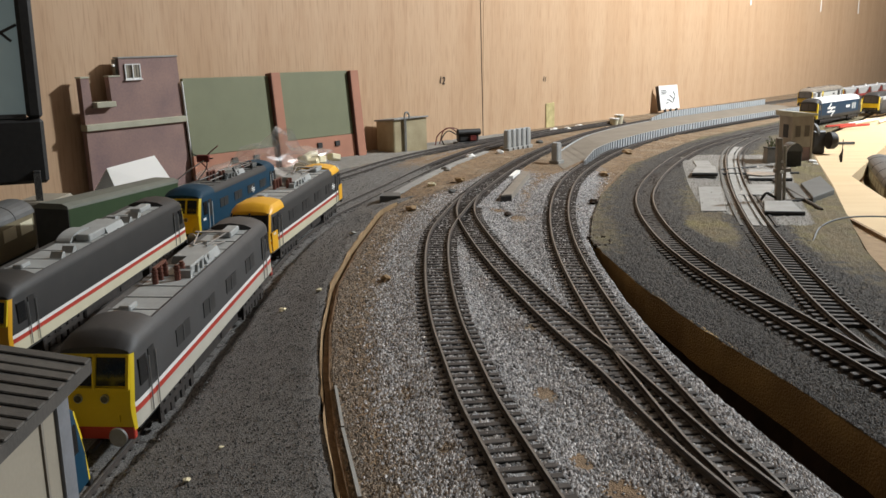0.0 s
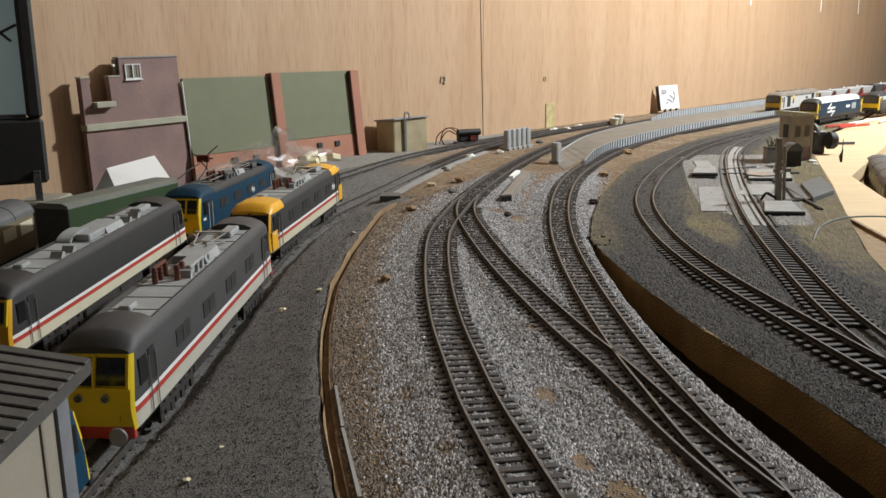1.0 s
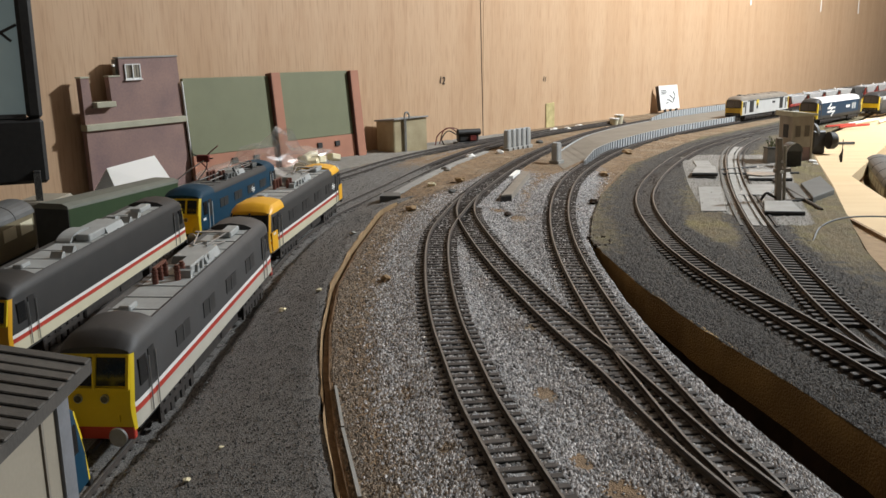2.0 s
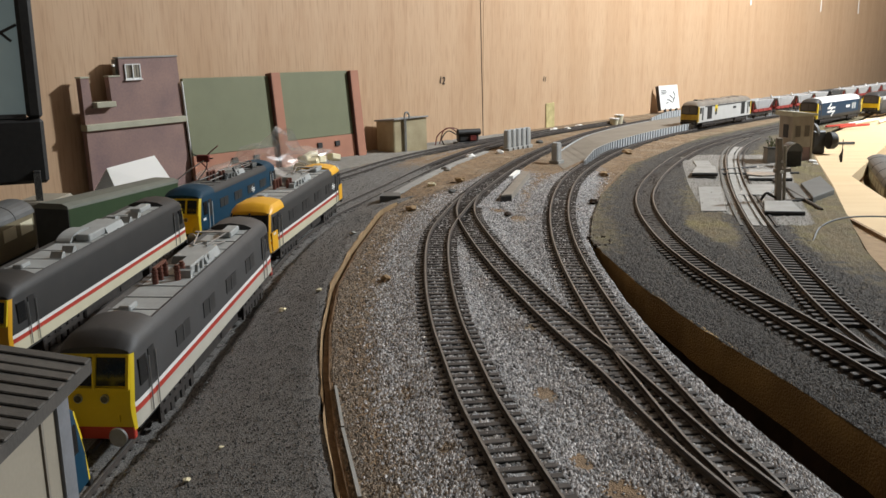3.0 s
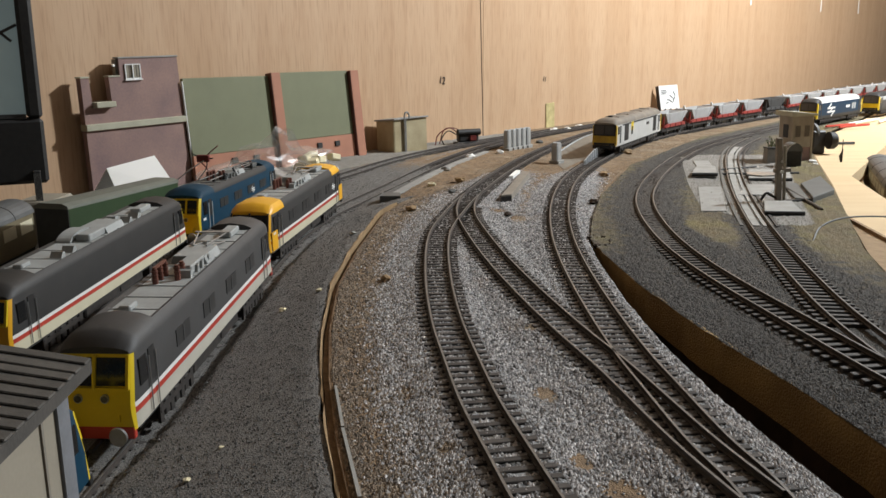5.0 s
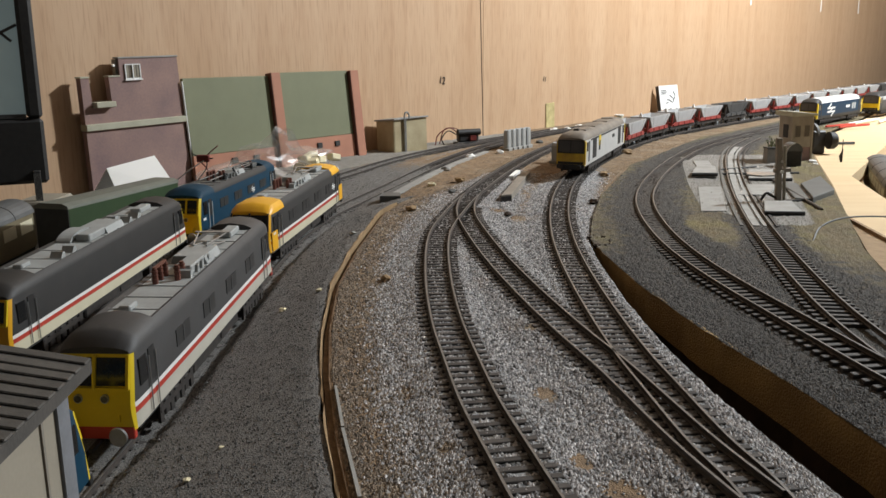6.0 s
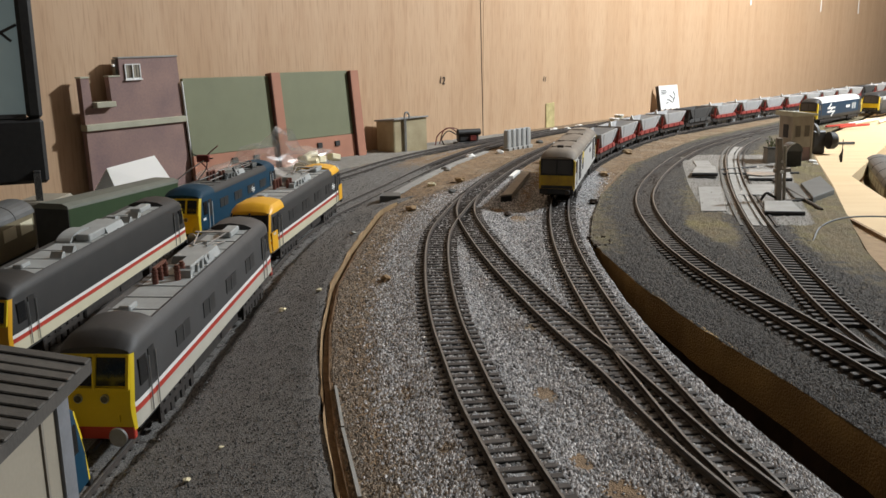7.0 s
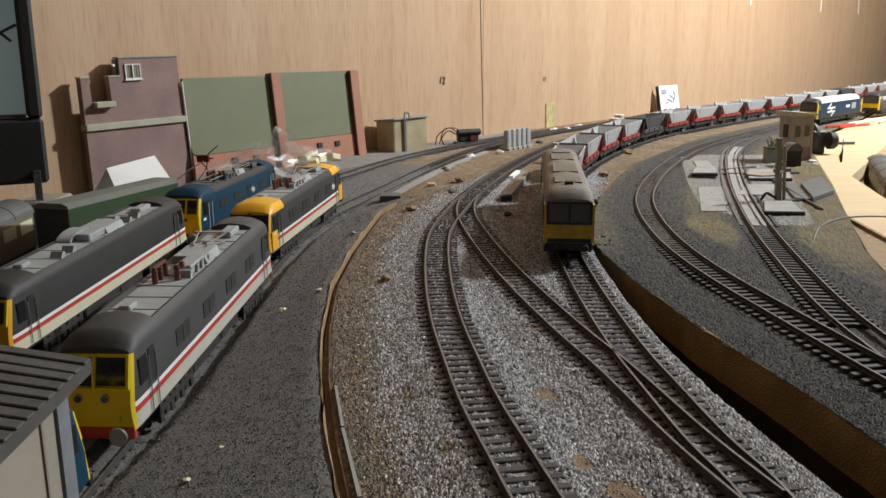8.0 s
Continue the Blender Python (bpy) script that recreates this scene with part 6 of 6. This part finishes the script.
# ---------- foreground hut ----------


def corner_hut():
    h = thing("goods_hut", pose(-0.0882, 0.150, -0.0272, 0, 0, 2), "cream model hut with dark corrugated roof and blue-grey corner", "hut")
    part("wall", box(-0.043, 0.0, -0.05, 0.036, 0.0, 0.0948, 0.0005), M_HUTWALL, h, "smooth cream wall")
    part("corner_strip", box(-0.002, 0.0008, 0.0305, 0.0368, 0.0, 0.092), M_HUTBLUE, h, "blue-grey corner strip")
    part("wall_groove", box(0.0, 0.0005, 0.0225, 0.0235, 0.0, 0.094), M_HUT, h)
    roof = part("roof", prism([(0.006, 0.0962), (0.006, 0.0992), (-0.055, 0.1105), (-0.055, 0.1075)], -0.055, 0.0395), M_ROOFING, h, "dark corrugated roof")
    rng = random.Random(2)
    for j in range(19):
        y = 0.0375 - j * 0.005
        ridge = part("roof_ridge", box(-0.0308, 0.0308, -0.0019, 0.0019, 0.0, 0.0006, 0.0003), M_SLATE, roof)
        ridge.matrix_basis = pose(-0.0243, y + rng.uniform(-0.0002, 0.0002), 0.1048, 0, 10.5, rng.uniform(-0.4, 0.4))


M_SLATE = varied(mat("corrugated_sheet", (0.082, 0.074, 0.064), (0.050, 0.045, 0.039), 200.0, 0.75, 0.3), 0.15)
corner_hut()

# ---------- scraps along the board joint and on the ballast ----------
bm = bmesh.new()
for pts in ([(-0.0498, 0.361), (-0.0486, 0.361), (-0.0404, 0.318), (-0.0417, 0.318)], [(-0.0415, 0.3165), (-0.0402, 0.3165), (-0.0282, 0.262), (-0.0296, 0.262)]):
    slab(pts, -0.012, -0.0046, bm)
tagged(mesh_ob("metal_strip", bm, M_CONC), "grey metal strip pressed into the board joint", "strip")
tagged(mesh_ob("grey_slab", slab([(-0.0665, 0.884), (-0.0445, 0.884), (-0.0455, 0.906), (-0.0655, 0.908)], -0.014, -0.0055), M_DKGREY), "dark grey slab of card over the joint", "slab")
way = course([(-0.0575, 0.900), (-0.0547, 0.9155), (-0.029, 0.998), (0.0127, 1.1224), (0.0652, 1.2703)], 0.006)
lo_, hi_ = shifted(way, -0.0045), shifted(way, 0.0045)
bm = bmesh.new()
rows = []
for p, q in zip(lo_, hi_):
    z = float(max(yard_level(np.array([p[0]]), np.array([p[1]]))[0], yard_level(np.array([q[0]]), np.array([q[1]]))[0]))
    rows.append([bm.verts.new(c) for c in ((*p, z - 0.004), (*p, z + 0.0018), (*q, z + 0.0018), (*q, z - 0.004))])
for r0, r1 in zip(rows, rows[1:]):
    for k in range(4):
        bm.faces.new((r0[k], r0[(k + 1) % 4], r1[(k + 1) % 4], r1[k]))
bm.faces.new(rows[0])
bm.faces.new(rows[-1][::-1])
tagged(mesh_ob("cable_trough", bm, M_CONC), "pale grey cast trough running beside the siding", "trough")
ledge = thing("wooden_ledge", Matrix.Identity(4), "brown wooden lath beside a shallow hollow in the ballast", "plank")
part("lath", slab([(0.059, 0.846), (0.070, 0.852), (0.106, 1.020), (0.097, 1.024)], -0.006, 0.0008), M_HUT, ledge)
part("end", slab([(0.0585, 0.8445), (0.0700, 0.8500), (0.0702, 0.8515), (0.0590, 0.8458)], -0.006, -0.0005), M_BLACK, ledge)
tagged(mesh_ob("white_scrap", slab([(0.078, 0.990), (0.083, 0.992), (0.096, 1.040), (0.091, 1.043), (0.084, 1.015)], -0.004, -0.0005), M_CARD), "torn white scrap lying beside the lath", "scrap")
hole = bmesh.new()
rng = random.Random(6)
for k in range(26):
    a = rng.uniform(0, 6.28)
    s = rng.uniform(0.0008, 0.0024)
    m = pose(0.124 + 0.008 * math.cos(a), 0.655 + 0.018 * math.sin(a), -0.0052, rng.uniform(0, 90), rng.uniform(0, 90), rng.uniform(0, 90))
    box(-s, s, -s * 0.7, s * 0.7, -s * 0.5, s * 0.5, 0.0, hole, m)
tagged(mesh_ob("broken_edge", hole, M_DARKWOOD_SHADE), "broken dark crumbs at the end of the board gap", "rubble", kind="stuff")
_n = 0
for x, y, s, mm, lab, cat in ((-0.079, 0.52, 0.0022, M_FOAM, "cream crumb of plaster on the ash", "crumb"), (-0.100, 0.505, 0.0024, M_FOAM, "cream crumb of plaster on the ash", "crumb"), (-0.100, 0.300, 0.0016, M_FOAM, "cream crumb of plaster on the ash", "crumb"), (-0.092, 0.322, 0.0012, M_FOAM, "cream crumb of plaster on the ash", "crumb"), (-0.075, 0.69, 0.0035, M_CONC, "grey chip lying on the ash", "chip"), (0.010, 0.90, 0.0045, M_DKGREY, "dark flake on the brown dirt", "flake"), (-0.012, 0.96, 0.0050, M_FOAM, "pale flake on the brown dirt", "flake"), (0.085, 1.26, 0.006, M_CARD, "white scrap by the wall line", "scrap"), (0.16, 1.40, 0.006, M_DKGREY, "dark flake by the wall line", "flake"), (0.21, 1.60, 0.008, M_CARD, "white plaster crumb at the wall's foot", "crumb"), (0.24, 1.63, 0.007, M_CARD, "white plaster crumb at the wall's foot", "crumb"), (0.27, 1.68, 0.008, M_CARD, "white plaster crumb at the wall's foot", "crumb"), (0.31, 1.72, 0.006, M_DARKWOOD_SHADE, "dark crumb at the wall's foot", "crumb"), (0.49, 1.12, 0.006, M_CARD, "white paint crumb beside the hut", "crumb"), (0.485, 1.10, 0.004, M_CARD, "white paint crumb beside the hut", "crumb"), (0.04, 1.20, 0.007, M_CARD, "white scrap on the wall line", "scrap"), (0.005, 1.08, 0.006, M_CONC, "grey chip beside the siding", "chip"), (-0.038, 0.545, 0.0035, M_TAN, "tan flake of cork on the dirt", "flake"), (-0.030, 0.80, 0.005, M_TAN, "tan flake of cork on the dirt", "flake"), (0.020, 0.98, 0.006, M_TAN, "tan flake of cork on the dirt", "flake"), (0.060, 0.77, 0.004, M_DARKWOOD_SHADE, "dark flake of bark on the ballast", "flake"), (0.195, 1.02, 0.006, M_TAN, "tan flake of cork on the dirt", "flake"), (0.27, 1.24, 0.008, M_TAN, "tan flake of cork on the dirt", "flake"), (0.150, 0.83, 0.005, M_DARKWOOD_SHADE, "dark flake of bark on the dirt", "flake")):
    b_ = bmesh.new()
    bmesh.ops.create_icosphere(b_, subdivisions=2, radius=s)
    rr = random.Random(int(x * 9999 + y * 777))
    for v in b_.verts:
        v.co *= rr.uniform(0.7, 1.25)
        v.co.z *= 0.55
    lvl = float(yard_level(np.array([x]), np.array([y]))[0]) if x < float(edge(GAP, y)) else -0.005
    ob = mesh_ob(cat, b_, mm)
    ob.matrix_basis = pose(x, y, lvl + s * 0.35, 0, 0, rr.uniform(0, 180))
    tagged(ob, lab, cat, "scraps on the boards")


def heap(name, x, y, base, lo, hi, material, label, seed):
    """Many small real stones at the given places, as one loose heap."""
    rng = np.random.default_rng(seed)
    k = len(x)
    size = rng.uniform(lo, hi, k)
    octa = np.array([(1, 0, 0), (-1, 0, 0), (0, 1, 0), (0, -1, 0), (0, 0, 1), (0, 0, -1)], float)
    v = octa[None] * rng.uniform(0.6, 1.35, (k, 6, 1)) * size[:, None, None]
    a = rng.uniform(0, 6.28, k)
    c, s = np.cos(a)[:, None], np.sin(a)[:, None]
    v = np.stack([v[..., 0] * c - v[..., 1] * s, v[..., 0] * s + v[..., 1] * c + v[..., 2] * 0.4, v[..., 2] * 0.8], -1)
    v += np.stack([x, y, base + 0.0002], -1)[:, None]
    f = np.array([(0, 2, 4), (2, 1, 4), (1, 3, 4), (3, 0, 4), (2, 0, 5), (1, 2, 5), (3, 1, 5), (0, 3, 5)])
    faces = (f[None] + 6 * np.arange(k)[:, None, None]).reshape(-1, 3)
    me = bpy.data.meshes.new(name)
    me.from_pydata(v.reshape(-1, 3).tolist(), [], faces.tolist())
    me.materials.append(material)
    tagged(new(name, me), label, "ballast", kind="stuff")


def off_track(x, y, lines, rng, share):
    keep = np.ones(len(x), bool)
    for line in lines:
        d = np.full(len(x), 9.0)
        for px, py in line[(line[:, 1] < 1.3)][::2]:
            d = np.minimum(d, np.hypot(x - px, y - py))
        keep &= ~((d < 0.0155) & (rng.random(len(x)) < share)) & ~((d > 0.0066) & (d < 0.0102))
    return keep


def loose_stones():
    rng = np.random.default_rng(12)
    n = 75000
    y = 0.20 * (1.05 / 0.20) ** rng.random(n)
    xl, xr = edge(GAP, y) + 0.010, edge(TRENCH_L, y) - 0.001
    x = xl + (xr - xl) * rng.random(n)
    cov = main_cover(x[:, None], y[:, None])[:, 0, 0]
    keep = (rng.random(n) < np.clip(cov * 1.5, 0.06, 1)) & off_track(x, y, (A_LINE, B_LINE, C_LINE), rng, 0.55)
    x, y = x[keep], y[keep]
    heap("ballast_stones", x, y, main_level(x[:, None], y[:, None])[:, 0], 0.00045, 0.00105, M_LOOSE, "loose pale grey ballast stones between the main lines", 1)
    n = 24000
    y = 0.20 * (1.0 / 0.20) ** rng.random(n)
    x = -0.20 + (edge(GAP, y) + 0.20) * rng.random(n)
    keep = off_track(x, y, (Y_LINE,), rng, 0.7)
    x, y = x[keep], y[keep]
    heap("yard_cinders", x, y, yard_level(x[:, None], y[:, None])[:, 0], 0.00022, 0.00055, M_CINDER, "fine dark cinders strewn over the yard", 2)
    n = 22000
    y = 0.26 * (0.74 / 0.26) ** rng.random(n)
    x = edge(TRENCH_R, y) + (edge(DEPOT_R, y) - edge(TRENCH_R, y)) * rng.random(n) ** 1.3
    keep = off_track(x, y, (D_LINE, E_LINE), rng, 0.6) & (depot_cover(x[:, None], y[:, None])[:, 0, 1] < 0.35)
    x, y = x[keep], y[keep]
    heap("depot_cinders", x, y, depot_level(x[:, None], y[:, None])[:, 0], 0.00025, 0.0007, M_CINDER, "fine dark cinders strewn over the depot", 3)
    n = 16000
    y = 0.20 * (0.95 / 0.20) ** rng.random(n)
    x = edge(GAP, y) + 0.006 + 0.055 * rng.random(n) ** 1.4
    keep = off_track(x, y, (A_LINE,), rng, 0.9)
    x, y = x[keep], y[keep]
    heap("dirt_crumbs", x, y, main_level(x[:, None], y[:, None])[:, 0], 0.0004, 0.0010, M_CRUMB, "brown dirt crumbs beside the board joint", 4)


M_LOOSE = mat("loose_stone", (0.51, 0.492, 0.485), (0.29, 0.274, 0.264), 300.0, 0.9, 0.0)
M_CRUMB = mat("dirt_crumb", (0.29, 0.23, 0.17), (0.17, 0.135, 0.105), 300.0, 0.9, 0.0)
M_CINDER = mat("cinder", (0.165, 0.16, 0.153), (0.085, 0.08, 0.076), 300.0, 0.9, 0.0)
for _m in (M_LOOSE, M_CINDER, M_CRUMB):
    _nt = _m.node_tree
    _geo = _nt.nodes.new("ShaderNodeNewGeometry")
    _hs = _nt.nodes.new("ShaderNodeHueSaturation")
    _mr = _nt.nodes.new("ShaderNodeMapRange")
    _mr.inputs[3].default_value, _mr.inputs[4].default_value = (0.30, 1.9) if _m is M_LOOSE else (0.5, 1.5)
    _nt.links.new(_geo.outputs["Random Per Island"], _mr.inputs[0])
    _nt.links.new(_mr.outputs[0], _hs.inputs["Value"])
    _src = _nt.nodes["Principled BSDF"].inputs["Base Color"].links[0].from_socket
    _nt.links.new(_src, _hs.inputs["Color"])
    _nt.links.new(_hs.outputs[0], _nt.nodes["Principled BSDF"].inputs["Base Color"])
loose_stones()


# ---------- the coal train's run ----------
def motions():
    step = np.hypot(*np.diff(C_LINE, axis=0).T)
    arc = np.concatenate([[0], np.cumsum(step)])

    def at(s):
        return Vector((np.interp(s, arc, C_LINE[:, 0]), np.interp(s, arc, C_LINE[:, 1]), 0.0))

    def placed(front, back):
        a, b = at(front), at(back)
        d = (a - b).normalized()
        return Matrix.Translation((a + b) / 2) @ Matrix.Rotation(math.atan2(d.y, d.x), 4, "Z")

    # distance of the engine's front along the line, by the second
    seconds = [0.0, 1.5, 3.0, 3.5, 4.0, 4.5, 6.0, 6.5, 7.0, 7.5, 8.0]
    fronts = [2.160, 1.828, 1.500, 1.390, 1.276, 1.155, 0.826, 0.735, 0.642, 0.528, 0.404]
    times = [0.25 * k for k in range(33)]
    run = [(t, float(np.interp(t, seconds, fronts))) for t in times]
    walk(ENGINE, [(t, placed(s + 0.055, s + ENGINE_L - 0.055)) for t, s in run])
    for k, w in enumerate(WAGONS):
        o = ENGINE_L + 0.012 + k * PITCH
        walk(w, [(t, placed(s + o + 0.030, s + o + PITCH - 0.042)) for t, s in run])


motions()
